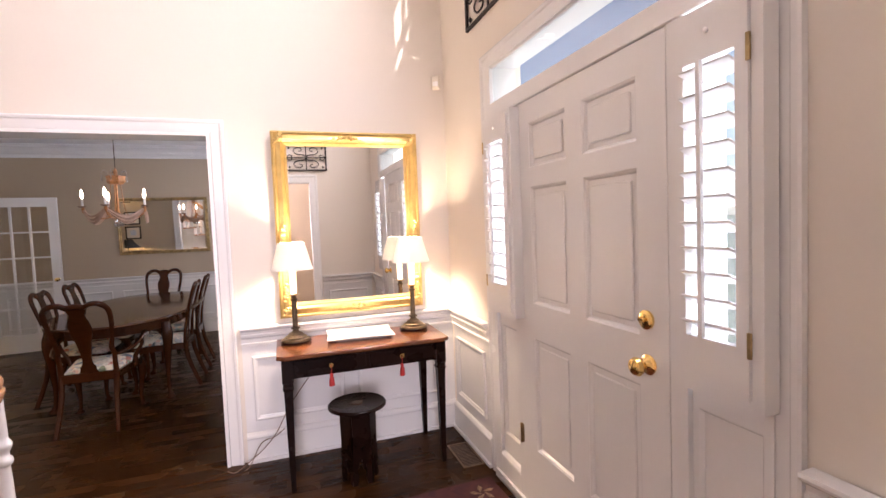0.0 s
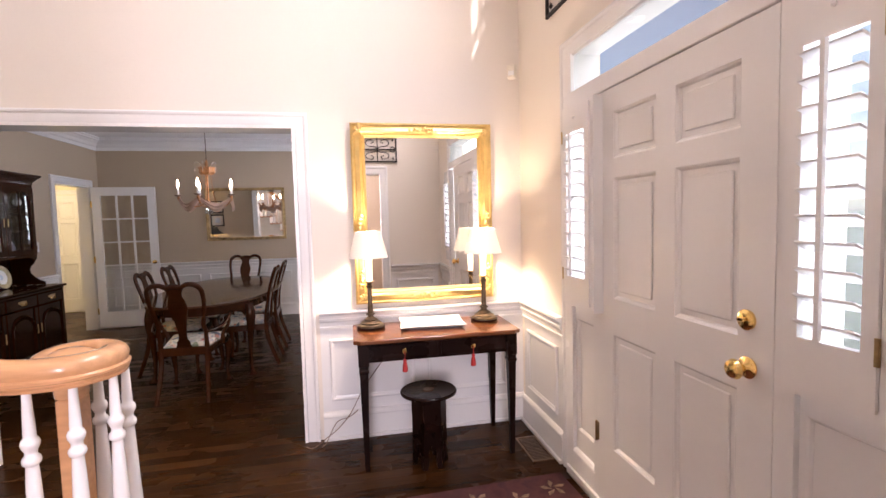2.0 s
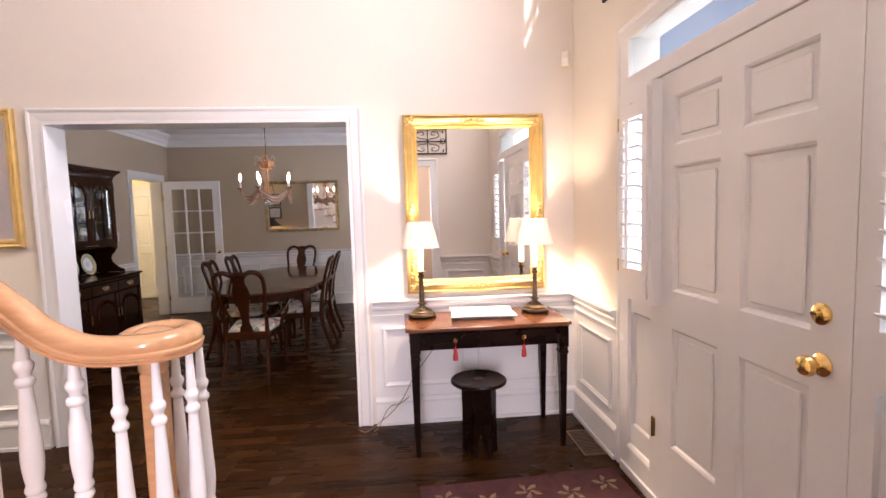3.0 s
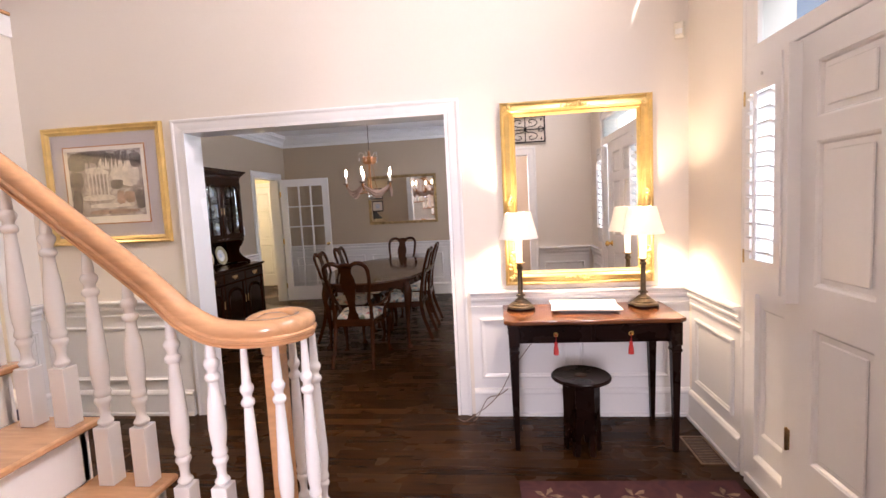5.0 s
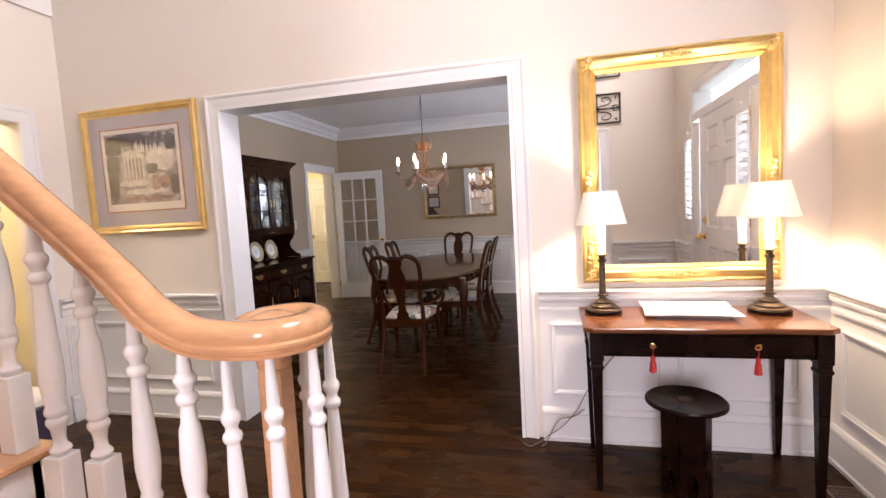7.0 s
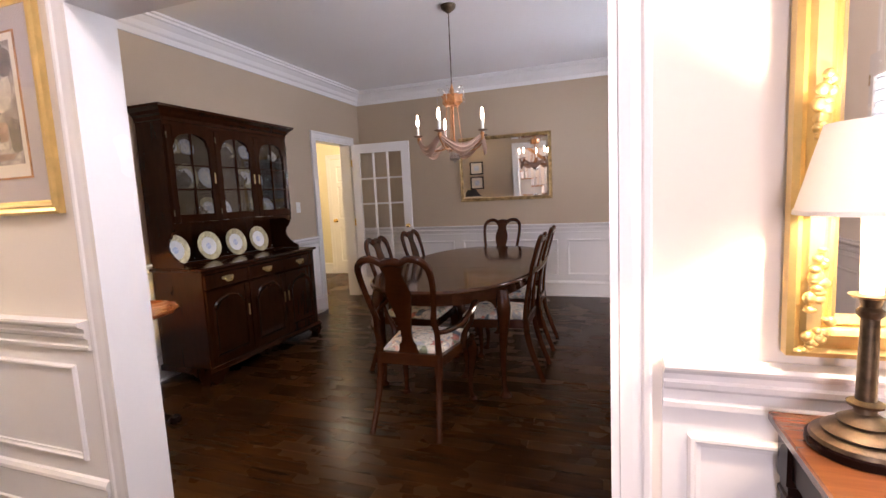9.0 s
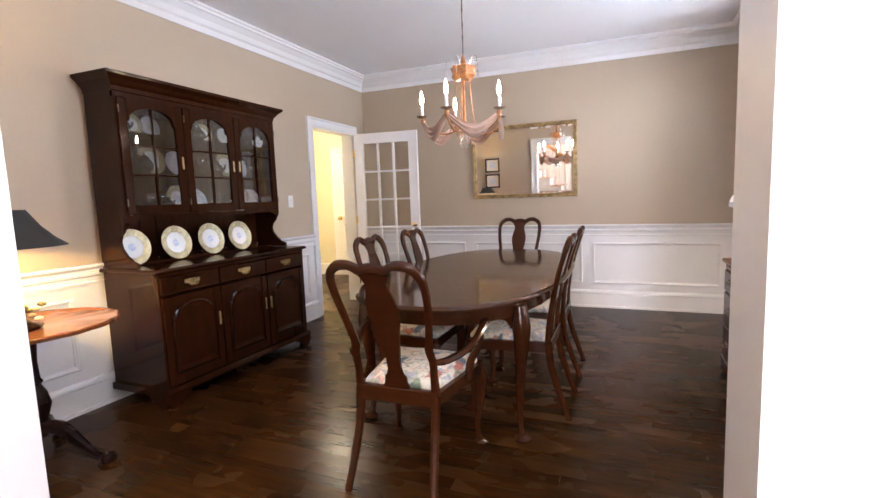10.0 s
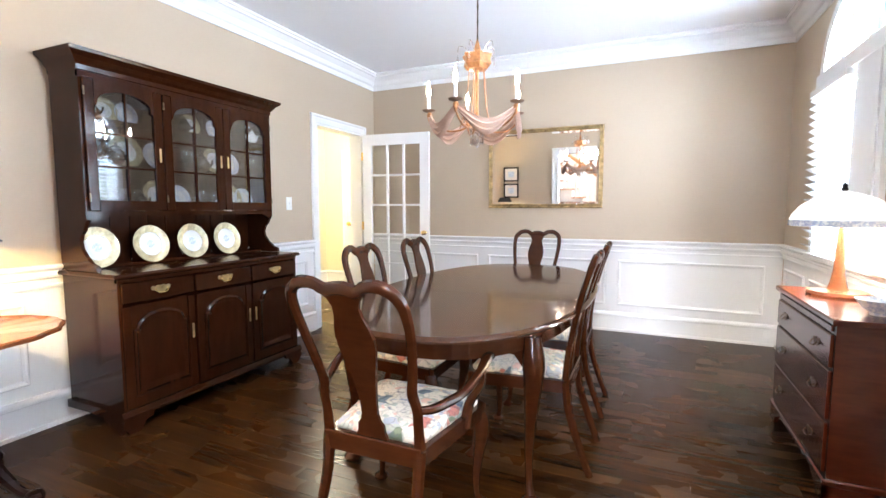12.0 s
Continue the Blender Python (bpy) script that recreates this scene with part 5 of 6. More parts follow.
for sx in (-1, 1):
    for sy in (-1, 1):
        leg = part("leg", moved(cabriole(0.70, 0.046, 0.016, 0.036, sx, sy, 5), Matrix.Translation((sx * 0.43, sy * 0.79, 0))), MAHOG, table, smooth=True)
        part("pad_foot", lathe(bmesh.new(), [(0.024, 0), (0.040, 0.008), (0.042, 0.018), (0.030, 0.030), (0.02, 0.042)], sx * 0.437, sy * 0.797, 16), MAHOG, leg, smooth=True)
        part("knee_bracket", upright(bmesh.new(), [(0, 0.66), (0.11, 0.66), (0.10, 0.63), (0.05, 0.62), (0.02, 0.58), (0, 0.55)], -0.012, 0.012), MAHOG, leg).matrix_basis = Matrix.Translation((sx * 0.41, sy * 0.79, 0)) @ pose(0, 0, 0, 0, 0, 0 if sx < 0 else 180)

# ---- chandelier ----
CX, CY = -1.165, 5.88
ch = thing("chandelier", "lit copper-pink candle chandelier with draped swags above the table", "chandelier", at(CX, CY))
part("ceiling_canopy", lathe(bmesh.new(), [(0.006, 2.70), (0.03, 2.715), (0.055, 2.735), (0.06, 2.76)], seg=20), BRONZE, ch, smooth=True)
part("stem", lathe(bmesh.new(), [(0.004, 2.14), (0.004, 2.72)], seg=6), BRONZE, ch)
for k in range(12):
    part("chain_link", moved(lathe(bmesh.new(), [(0.0035, -0.0012), (0.0055, -0.0012), (0.0055, 0.0012), (0.0035, 0.0012)], seg=8), Matrix.Translation((0, 0, 2.18 + 0.044 * k)) @ pose(0, 0, 0, 90, 0, 90 * (k % 2)) @ Matrix.Diagonal((1, 3.6, 1, 1))), BRONZE, ch)
part("crown_cup", lathe(bmesh.new(), [(0.02, 2.0), (0.055, 2.005), (0.075, 2.03), (0.070, 2.06), (0.082, 2.085), (0.076, 2.085), (0.05, 2.03), (0.02, 2.02)], seg=24, wave=6, amp=0.12), COPPER, ch, smooth=True)
part("finial_shaft", lathe(bmesh.new(), [(0.010, 2.02), (0.022, 2.06), (0.012, 2.09), (0.02, 2.12), (0.008, 2.16), (0.004, 2.17)], seg=10), COPPER, ch, smooth=True)
part("centre_shaft", lathe(bmesh.new(), [(0.01, 1.66), (0.03, 1.68), (0.02, 1.72), (0.010, 1.76), (0.009, 1.98), (0.015, 2.02)], seg=10), COPPER, ch, smooth=True)
AR = 0.285
for k in range(5):
    a = radians(72 * k - 94)
    c, s = math.cos(a), math.sin(a)
    arm = part("arm", sweep(bmesh.new(), [(0.01 * c, 0.01 * s, 1.71, 0.006), (0.10 * c, 0.10 * s, 1.665, 0.006), (0.20 * c, 0.20 * s, 1.67, 0.006), (0.27 * c, 0.27 * s, 1.72, 0.006), (AR * c, AR * s, 1.772, 0.006)], seg=6), COPPER, ch, smooth=True)
    part("drip_pan", lathe(bmesh.new(), [(0.006, 1.770), (0.034, 1.778), (0.040, 1.786), (0.012, 1.783)], AR * c, AR * s, 14), DRIP, arm, smooth=True)
    cd = part("candle", lathe(bmesh.new(), [(0.011, 1.78), (0.011, 1.862), (0.004, 1.864)], AR * c, AR * s, 10), CHINA, ch, "ivory candle sleeve")
    part("bulb", lathe(bmesh.new(), [(0.006, 1.862), (0.011, 1.878), (0.013, 1.895), (0.008, 1.925), (0.001, 1.952)], AR * c, AR * s, 10), CANDLE_BULB, cd, smooth=True)
    part("stay_rod", sweep(bmesh.new(), [(0.045 * c, 0.045 * s, 2.02, 0.003), (0.055 * c, 0.055 * s, 1.90, 0.003), (0.07 * c, 0.07 * s, 1.78, 0.003), (0.10 * c, 0.10 * s, 1.675, 0.003)], seg=5), COPPER, ch)
    part("crown_scroll", sweep(bmesh.new(), [(0.05 * c, 0.05 * s, 2.08, 0.003), (0.07 * c, 0.07 * s, 2.13, 0.003), (0.105 * c, 0.105 * s, 2.14, 0.003), (0.115 * c, 0.115 * s, 2.11, 0.003)], seg=5), SILVER, ch)
    part("crown_drop", lathe(bmesh.new(), [(0.001, 2.03), (0.008, 2.045), (0.006, 2.07), (0.001, 2.095)], 0.115 * c, 0.115 * s, 6), CRYSTAL, ch)
    # draped swag to the next arm
    bm, rows = bmesh.new(), []
    for j in range(13):
        u = j / 12
        aa = a + radians(72) * u
        r = AR - 0.012 - 0.03 * math.sin(math.pi * u)
        top = 1.768 - 0.080 * math.sin(math.pi * u)
        wd = 0.036 + 0.048 * math.sin(math.pi * u)
        ring = []
        for q in range(9):
            v = q / 8
            rr = r + 0.008 * math.cos(v * math.pi * 5) + 0.01 * math.sin(v * math.pi)
            ring.append((rr * math.cos(aa), rr * math.sin(aa), top - wd * v))
        for q in range(8, -1, -1):
            v = q / 8
            rr = r - 0.003 + 0.008 * math.cos(v * math.pi * 5) + 0.01 * math.sin(v * math.pi)
            ring.append((rr * math.cos(aa), rr * math.sin(aa), top - wd * v))
        rows.append(ring)
    part("swag", loops(bm, rows), SWAG, ch, "draped pinkish copper swag", smooth=True)
    part("swag_bow", lathe(bmesh.new(), [(0.002, 1.715), (0.012, 1.735), (0.017, 1.76), (0.008, 1.775)], (AR - 0.005) * c, (AR - 0.005) * s, 8), COPPER, ch, smooth=True)
for k in range(8):
    a = math.pi * k / 4
    part("crystal_drop", lathe(bmesh.new(), [(0.001, 1.575), (0.011, 1.592), (0.008, 1.62), (0.001, 1.655)], 0.035 * math.cos(a), 0.035 * math.sin(a), 6), CRYSTAL, ch)
part("crystal_drop", lathe(bmesh.new(), [(0.001, 1.555), (0.013, 1.575), (0.009, 1.61), (0.001, 1.66)], 0, 0, 6), CRYSTAL, ch)

# ---- hutch ----
H = thing("china_hutch", "dark cherry china hutch with glazed doors, arched panels and display plates", "hutch", at(-3.232, 5.465, 0, WEST))
HW = 0.672
DB, DU = 0.475, 0.255
for s in (-1, 1):
    x0, x1 = sorted((s * HW, s * (HW - 0.022)))
    part("base_side", bx(x0, x1, -DB, 0, 0.105, 0.838), HUTCH, H)
part("base_back", bx(-HW + 0.022, HW - 0.022, -0.015, 0, 0.105, 0.838), HUTCH, H)
part("base_bottom", bx(-HW + 0.022, HW - 0.022, -DB, -0.015, 0.105, 0.13), HUTCH, H)
part("plinth_moulding", rail(bmesh.new(), -HW - 0.02, HW + 0.02, [(0, 0.085), (DB + 0.022, 0.085), (DB + 0.024, 0.10), (DB + 0.010, 0.125), (DB, 0.128), (0, 0.128)]), HUTCH, H)
foot = [(0, 0.086), (0.16, 0.086), (0.155, 0.06), (0.115, 0.05), (0.10, 0.028), (0.085, 0.0), (0.02, 0.0), (0.012, 0.02), (-0.012, 0.045), (-0.008, 0.07)]
for s in (-1, 1):
    part("bracket_foot", moved(upright(bmesh.new(), [(x * -s + s * (HW + 0.01), z) for x, z in foot], -DB - 0.018, -DB + 0.005), Matrix.Identity(4)), HUTCH, H)
    part("side_foot", moved(upright(bmesh.new(), foot, -0.011, 0.011), Matrix.Translation((s * (HW + 0.004), -DB - 0.005, 0)) @ pose(0, 0, 0, 0, 0, 90)), HUTCH, H)
part("counter", loops(bmesh.new(), [[(-HW - o, 0.0, z), (HW + o, 0.0, z), (HW + o, -DB - o, z), (-HW - o, -DB - o, z)] for o, z in ((0.0, 0.838), (0.022, 0.845), (0.026, 0.855), (0.018, 0.866), (0.016, 0.868))]), HUTCH, H)
part("face_frame_top", bx(-HW, HW, -DB - 0.004, -DB + 0.02, 0.822, 0.838), HUTCH, H)
w3 = (2 * HW - 0.02) / 3
for k in range(3):
    x0 = -HW + 0.012 + k * w3
    x1 = x0 + w3 - 0.012
    d = part("drawer", bx(x0, x1, -DB - 0.014, -DB + 0.012, 0.705, 0.815, bevel=0.005), HUTCH, H)
    cx = (x0 + x1) / 2
    pl = part("pull_plate", upright(bmesh.new(), [(cx + x * 1.05, 0.762 + z * 1.0) for x, z in ((-0.055, 0.012), (-0.045, 0.022), (-0.03, 0.015), (-0.018, 0.024), (0, 0.018), (0.018, 0.024), (0.03, 0.015), (0.045, 0.022), (0.055, 0.012), (0.05, -0.002), (0.03, -0.006), (0.018, -0.02), (0, -0.028), (-0.018, -0.02), (-0.03, -0.006), (-0.05, -0.002))], -DB - 0.018, -DB - 0.014), DULLBRASS, d, "tarnished brass pull")
    part("bail_handle", sweep(bmesh.new(), [(cx - 0.035, -DB - 0.022, 0.768, 0.003), (cx - 0.03, -DB - 0.032, 0.750, 0.003), (cx, -DB - 0.036, 0.742, 0.003), (cx + 0.03, -DB - 0.032, 0.750, 0.003), (cx + 0.035, -DB - 0.022, 0.768, 0.003)], seg=5), BRASS, d)
    part("door", bx(x0, x1, -DB - 0.004, -DB + 0.014, 0.135, 0.69), HUTCH, H)
    door = H.children[-1]
    mx = x0 + 0.055, x1 - 0.055
    cx0 = (mx[0] + mx[1]) / 2
    rr = (mx[1] - mx[0]) / 2
    arch_o = [(mx[0], 0.20), (mx[0], 0.56)] + [(cx0 - (rr - 0.018) * math.cos(math.pi * j / 12), 0.565 + 0.082 * math.sin(math.pi * j / 12)) for j in range(13)] + [(mx[1], 0.56), (mx[1], 0.20)]
    part("arched_panel", loops(bmesh.new(), [[(cx0 + (x - cx0) * q, -y, 0.42 + (z - 0.42) * q) for x, z in arch_o] for q, y in ((1.0, DB + 0.003), (1.0, DB + 0.010), (0.94, DB + 0.016), (0.88, DB + 0.012), (0.80, DB + 0.009))]), HUTCH, door, smooth=False)
    for a, b, c, e in ((x0, mx[0] - 0.008, 0.135, 0.69), (mx[1] + 0.008, x1, 0.135, 0.69), (mx[0] - 0.008, mx[1] + 0.008, 0.135, 0.192)):
        part("door_rail", bx(a, b, -DB - 0.013, -DB - 0.003, c, e, bevel=0.002), HUTCH, door)
    hx = x1 - 0.022 if k < 2 else x0 + 0.022
    part("door_pull", bx(hx - 0.006, hx + 0.006, -DB - 0.02, -DB - 0.012, 0.43, 0.52, bevel=0.002), DULLBRASS, door, "tarnished brass door pull")
# upper case
out = [(0, 0.87), (-0.32, 0.87), (-0.315, 0.90), (-0.27, 0.915), (-0.225, 0.95), (-0.19, 0.99), (-0.18, 1.03), (-0.195, 1.07), (-0.22, 1.09), (-0.24, 1.13), (-DU, 1.15), (-DU, 1.16), (-DU, 1.975), (0, 1.975)]
for s in (-1, 1):
    bm = loops(bmesh.new(), [[(s * HW, y, z) for y, z in out], [(s * (HW - 0.02), y, z) for y, z in out]])
    part("upper_side", bm, HUTCH, H)
nb = 11
for k in range(nb):
    a = -HW + 0.022 + (2 * HW - 0.044) * k / nb
    part("back_board", bx(a, a + (2 * HW - 0.044) / nb - 0.003, -0.016, -0.002, 0.87, 1.97), HUTCH, H)
for z in (1.175, 1.44, 1.69, 1.955):
    part("shelf", bx(-HW + 0.02, HW - 0.02, -DU + (0.03 if z < 1.9 else 0.0), -0.016, z, z + 0.018), HUTCH, H)
part("bottom_apron", upright(bmesh.new(), [(-HW + 0.02, 1.195), (-HW + 0.02, 1.135), (-HW + 0.05, 1.14), (-HW + 0.075, 1.16), (-HW + 0.12, 1.168), (HW - 0.12, 1.168), (HW - 0.075, 1.16), (HW - 0.05, 1.14), (HW - 0.02, 1.135), (HW - 0.02, 1.195)], -DU, -DU + 0.018), HUTCH, H)
part("cornice", loops(bmesh.new(), [[(-HW - o, 0, z), (HW + o, 0, z), (HW + o, -DU - o, z), (-HW - o, -DU - o, z)] for o, z in ((0.0, 1.93), (0.006, 1.935), (0.008, 1.96), (0.022, 1.975), (0.035, 1.995), (0.062, 2.018), (0.065, 2.035), (0.060, 2.038))]), HUTCH, H)
part("frieze", bx(-HW, HW, -DU - 0.002, -DU + 0.018, 1.90, 1.935), HUTCH, H)
part("plate_rail", bx(-HW + 0.02, HW - 0.02, -0.15, -0.14, 0.868, 0.885, bevel=0.003), HUTCH, H)
for k in range(3):
    x0 = -HW + 0.012 + k * w3
    x1 = x0 + w3 - 0.006
    g0, g1, zb, zs, zt = x0 + 0.055, x1 - 0.055, 1.255, 1.77, 1.86
    cx0, rr = (g0 + g1) / 2, (g1 - g0) / 2
    d = part("glazed_door", bx(x0, g0, -DU - 0.016, -DU + 0.004, 1.198, 1.90, bevel=0.003), HUTCH, H)
    part("door_stile", bx(g1, x1, -DU - 0.016, -DU + 0.004, 1.198, 1.90, bevel=0.003), HUTCH, d)
    part("door_bottom_rail", bx(g0, g1, -DU - 0.016, -DU + 0.004, 1.198, zb), HUTCH, d)
    arc = [(cx0 - (rr - 0.012) * math.cos(math.pi * j / 12), zs + 0.01 + 0.075 * math.sin(math.pi * j / 12)) for j in range(13)]
    part("door_top_rail", upright(bmesh.new(), [(g0, 1.90), (g0, zs - 0.01), (g0 + 0.012, zs - 0.005)] + arc[1:-1] + [(g1 - 0.012, zs - 0.005), (g1, zs - 0.01), (g1, 1.90)], -DU - 0.016, -DU + 0.004), HUTCH, d)
    part("door_glass", bx(g0, g1, -DU - 0.003, -DU, zb, zt), CABINET_PANE, d).visible_shadow = False
    part("muntin", bx(cx0 - 0.005, cx0 + 0.005, -DU - 0.012, -DU - 0.003, zb, zt), HUTCH, d)
    for z in (1.44, 1.62):
        part("muntin", bx(g0, g1, -DU - 0.011, -DU - 0.003, z - 0.005, z + 0.005), HUTCH, d)
    hx = x1 - 0.026 if k < 2 else x0 + 0.026
    part("door_pull", bx(hx - 0.006, hx + 0.006, -DU - 0.023, -DU - 0.016, 1.49, 1.57, bevel=0.002), DULLBRASS, d, "tarnished brass door pull")
    for z in (1.27, 1.83):
        part("hinge", bx((x0 if k < 2 else x1 - 0.008), (x0 + 0.008 if k < 2 else x1), -DU - 0.02, -DU - 0.015, z - 0.022, z + 0.022), BRONZE, d)


def plate(x, y, z, r, tilt, label, band=CHINA_GOLD, turn=0.0):
    """A plate standing on edge; its lowest point at z, in the hutch's frame."""
    t = thing("display_plate", label, "plate", at(-3.232, 5.465, 0, WEST) @ Matrix.Translation((x, y, z)) @ pose(0, 0, 0, 90 - tilt, 0, 0) @ Matrix.Translation((0, r, 0)), group="display plates")
    part("rim", lathe(bmesh.new(), [(r * 0.62, 0.006), (r * 0.66, 0.003), (r * 0.97, 0.014), (r, 0.017), (r * 0.98, 0.019), (r * 0.68, 0.008), (r * 0.62, 0.009), (r * 0.62, 0.006)], seg=36, cap=False), band, t, "gold banded rim", smooth=True)
    part("well", lathe(bmesh.new(), [(0, 0.0), (r * 0.58, 0.0), (r * 0.66, 0.005), (r * 0.64, 0.009), (r * 0.56, 0.004), (0, 0.004)], seg=30), CHINA, t, "white glazed well", smooth=True)
    part("centre_medallion", lathe(bmesh.new(), [(0, 0.0045), (r * 0.22, 0.0045), (r * 0.2, 0.0052), (0, 0.0052)], seg=16), CHINA_BLUE, t)
    return t


for x in (-0.55, -0.235, 0.06, 0.345):
    plate(x, -0.135, 0.872, 0.118, 12, "white china plate with a gold band standing on the hutch counter")
r2 = random.Random(8)


def pot(x, y, z, s, material, label, name="tea_pot"):
    t = thing(name, label, "tableware", at(-3.232, 5.465, 0, WEST) @ Matrix.Translation((x, y, z)) @ pose(0, 0, 0, 0, 0, r2.uniform(-30, 30)), group="tableware in the hutch")
    part("body", lathe(bmesh.new(), [(0.0, 0), (0.03 * s, 0), (0.026 * s, 0.008 * s), (0.05 * s, 0.035 * s), (0.055 * s, 0.06 * s), (0.04 * s, 0.09 * s), (0.028 * s, 0.10 * s), (0.03 * s, 0.108 * s), (0.0, 0.11 * s)], seg=16), material, t, smooth=True)
    part("lid", lathe(bmesh.new(), [(0.03 * s, 0.108 * s), (0.02 * s, 0.12 * s), (0.006 * s, 0.126 * s), (0.009 * s, 0.136 * s), (0, 0.142 * s)], seg=12), material, t, smooth=True)
    part("spout", sweep(bmesh.new(), [(0.05 * s, 0, 0.04 * s, 0.011 * s), (0.075 * s, 0, 0.06 * s, 0.008 * s), (0.088 * s, 0, 0.095 * s, 0.006 * s)], seg=6), material, t, smooth=True)
    part("handle", sweep(bmesh.new(), [(-0.045 * s, 0, 0.085 * s, 0.004 * s), (-0.08 * s, 0, 0.08 * s, 0.004 * s), (-0.082 * s, 0, 0.045 * s, 0.004 * s), (-0.05 * s, 0, 0.03 * s, 0.004 * s)], seg=6), material, t, smooth=True)


def goblet(x, y, z, s, label="clear stemmed glass on a hutch shelf"):
    t = thing("stem_glass", label, "glass", at(-3.232, 5.465, 0, WEST) @ Matrix.Translation((x, y, z)), group="glasses in the hutch")
    part("bowl", lathe(bmesh.new(), [(0.003, 0.06 * s), (0.022 * s, 0.075 * s), (0.030 * s, 0.11 * s), (0.027 * s, 0.15 * s)], seg=12), CRYSTAL, t, smooth=True)
    part("stem_foot", lathe(bmesh.new(), [(0.0, 0), (0.026 * s, 0), (0.024 * s, 0.003), (0.004, 0.008), (0.003, 0.06 * s)], seg=12), CRYSTAL, t, smooth=True)


for bay in range(3):
    cxb = -HW + 0.012 + bay * w3 + w3 / 2
    for shelf_z in (1.193, 1.458, 1.708):
        for k, x in enumerate((-0.13, 0.0, 0.125)):
            xx = cxb + x + r2.uniform(-0.012, 0.012)
            pick = (bay * 5 + k * 3 + int(shelf_z * 10)) % 4
            top_shelf = shelf_z > 1.7
            if pick == 0:
                plate(xx, -0.075, shelf_z + 0.001, 0.075 if top_shelf else 0.10, 14, "gold rimmed white plate standing on a hutch shelf")
            elif pick == 1:
                pot(xx, -0.165, shelf_z, 0.95 if not top_shelf else 0.75, SILVER if bay != 2 else CHINA, "silver teapot on a hutch shelf" if bay != 2 else "white china teapot on a hutch shelf")
            elif pick == 2:
                goblet(xx, -0.17, shelf_z, 0.9)
                goblet(xx + 0.05, -0.20, shelf_z, 0.85)
            else:
                plate(xx, -0.075, shelf_z + 0.001, 0.07 if top_shelf else 0.088, 14, "blue and white plate standing on a hutch shelf", CHINA_BLUE)
                goblet(xx, -0.20, shelf_z, 0.6, "small clear glass before a plate")

# ---- far mirror, pictures, switch, french door ----
fm = thing("dining_mirror", "long mirror in a narrow antique gilt frame on the dining wall", "mirror", Matrix.Translation((-1.815, DF - 0.012, 1.215)) @ pose(0, 0, 0, 1.2))
part("mirror_frame", ring4(bmesh.new(), 0, 1.165, 0, 0.805, [(0, 0.0), (0, 0.018), (0.01, 0.026), (0.022, 0.020), (0.034, 0.024), (0.042, 0.012), (0.042, 0.0)]), OLDGOLD, fm)
part("mirror_glass", bx(0.035, 1.13, -0.008, -0.002, 0.035, 0.77), MIRROR, fm)
part("bevel_strip", ring4(bmesh.new(), 0.042, 1.123, 0.042, 0.763, [(0, 0.006), (0, 0.011), (0.02, 0.009), (0.02, 0.008)]), MIRROR, fm)
for k, z in enumerate((1.56, 1.235)):
    p = picture("framed_plate_print", at(-1.0, DN, 0, SOUTH) @ Matrix.Translation((1.64, 0, 0)), 0.30, 0.28, z, "small black framed print hung in a pair", EBONY, 0.025)
    part("mount_board", bx(0.024, 0.276, -0.010, -0.004, z + 0.024, z + 0.256), PAPER, p)
    part("printed_image", bx(0.09, 0.21, -0.0108, -0.010, z + 0.085, z + 0.195), CHINA_BLUE, p)
sw = thing("light_switch", "white plastic light switch beside the doorway", "switch", at(DW, 6.655, 1.195, WEST))
part("cover_plate", bx(-0.036, 0.036, -0.006, 0, 0, 0.118, bevel=0.002), CHINA, sw)
part("toggle", bx(-0.005, 0.005, -0.016, -0.006, 0.052, 0.068), CHINA, sw)

ang = math.degrees(math.atan2(0.065, 0.80))
fdoor = thing("french_door", "white fifteen-light french door standing open against the far wall", "door", at(-3.225, 7.835, 0.012, ang))
DWID, DHT = 0.80, 2.02
part("stile", bx(0, 0.105, -0.02, 0.02, 0, DHT), TRIM, fdoor)
part("stile", bx(DWID - 0.105, DWID, -0.02, 0.02, 0, DHT), TRIM, fdoor)
part("top_rail", bx(0.105, DWID - 0.105, -0.02, 0.02, DHT - 0.12, DHT), TRIM, fdoor)
part("bottom_rail", bx(0.105, DWID - 0.105, -0.02, 0.02, 0, 0.24), TRIM, fdoor)
gx0, gx1, gz0, gz1 = 0.105, DWID - 0.105, 0.24, DHT - 0.12
for k in range(1, 3):
    x = gx0 + (gx1 - gx0) * k / 3
    part("muntin", bx(x - 0.011, x + 0.011, -0.016, 0.016, gz0, gz1), TRIM, fdoor)
for k in range(1, 5):
    z = gz0 + (gz1 - gz0) * k / 5
    part("muntin", bx(gx0, gx1, -0.015, 0.015, z - 0.011, z + 0.011), TRIM, fdoor)
for i in range(3):
    for j in range(5):
        part("pane", bx(gx0 + (gx1 - gx0) * i / 3 + 0.008, gx0 + (gx1 - gx0) * (i + 1) / 3 - 0.008, -0.002, 0.002, gz0 + (gz1 - gz0) * j / 5 + 0.008, gz0 + (gz1 - gz0) * (j + 1) / 5 - 0.008), DOOR_PANE, fdoor).visible_shadow = False
for s in (-1, 1):
    part("door_knob", moved(lathe(bmesh.new(), [(0, 0), (0.026, 0.001), (0.012, 0.01), (0.010, 0.025), (0.024, 0.036), (0.025, 0.048), (0.010, 0.058), (0, 0.059)], seg=14), Matrix.Translation((DWID - 0.05, 0.02 * s, 0.93)) @ pose(0, 0, 0, -90 * s)), BRASS, fdoor, "small brass knob", smooth=True)
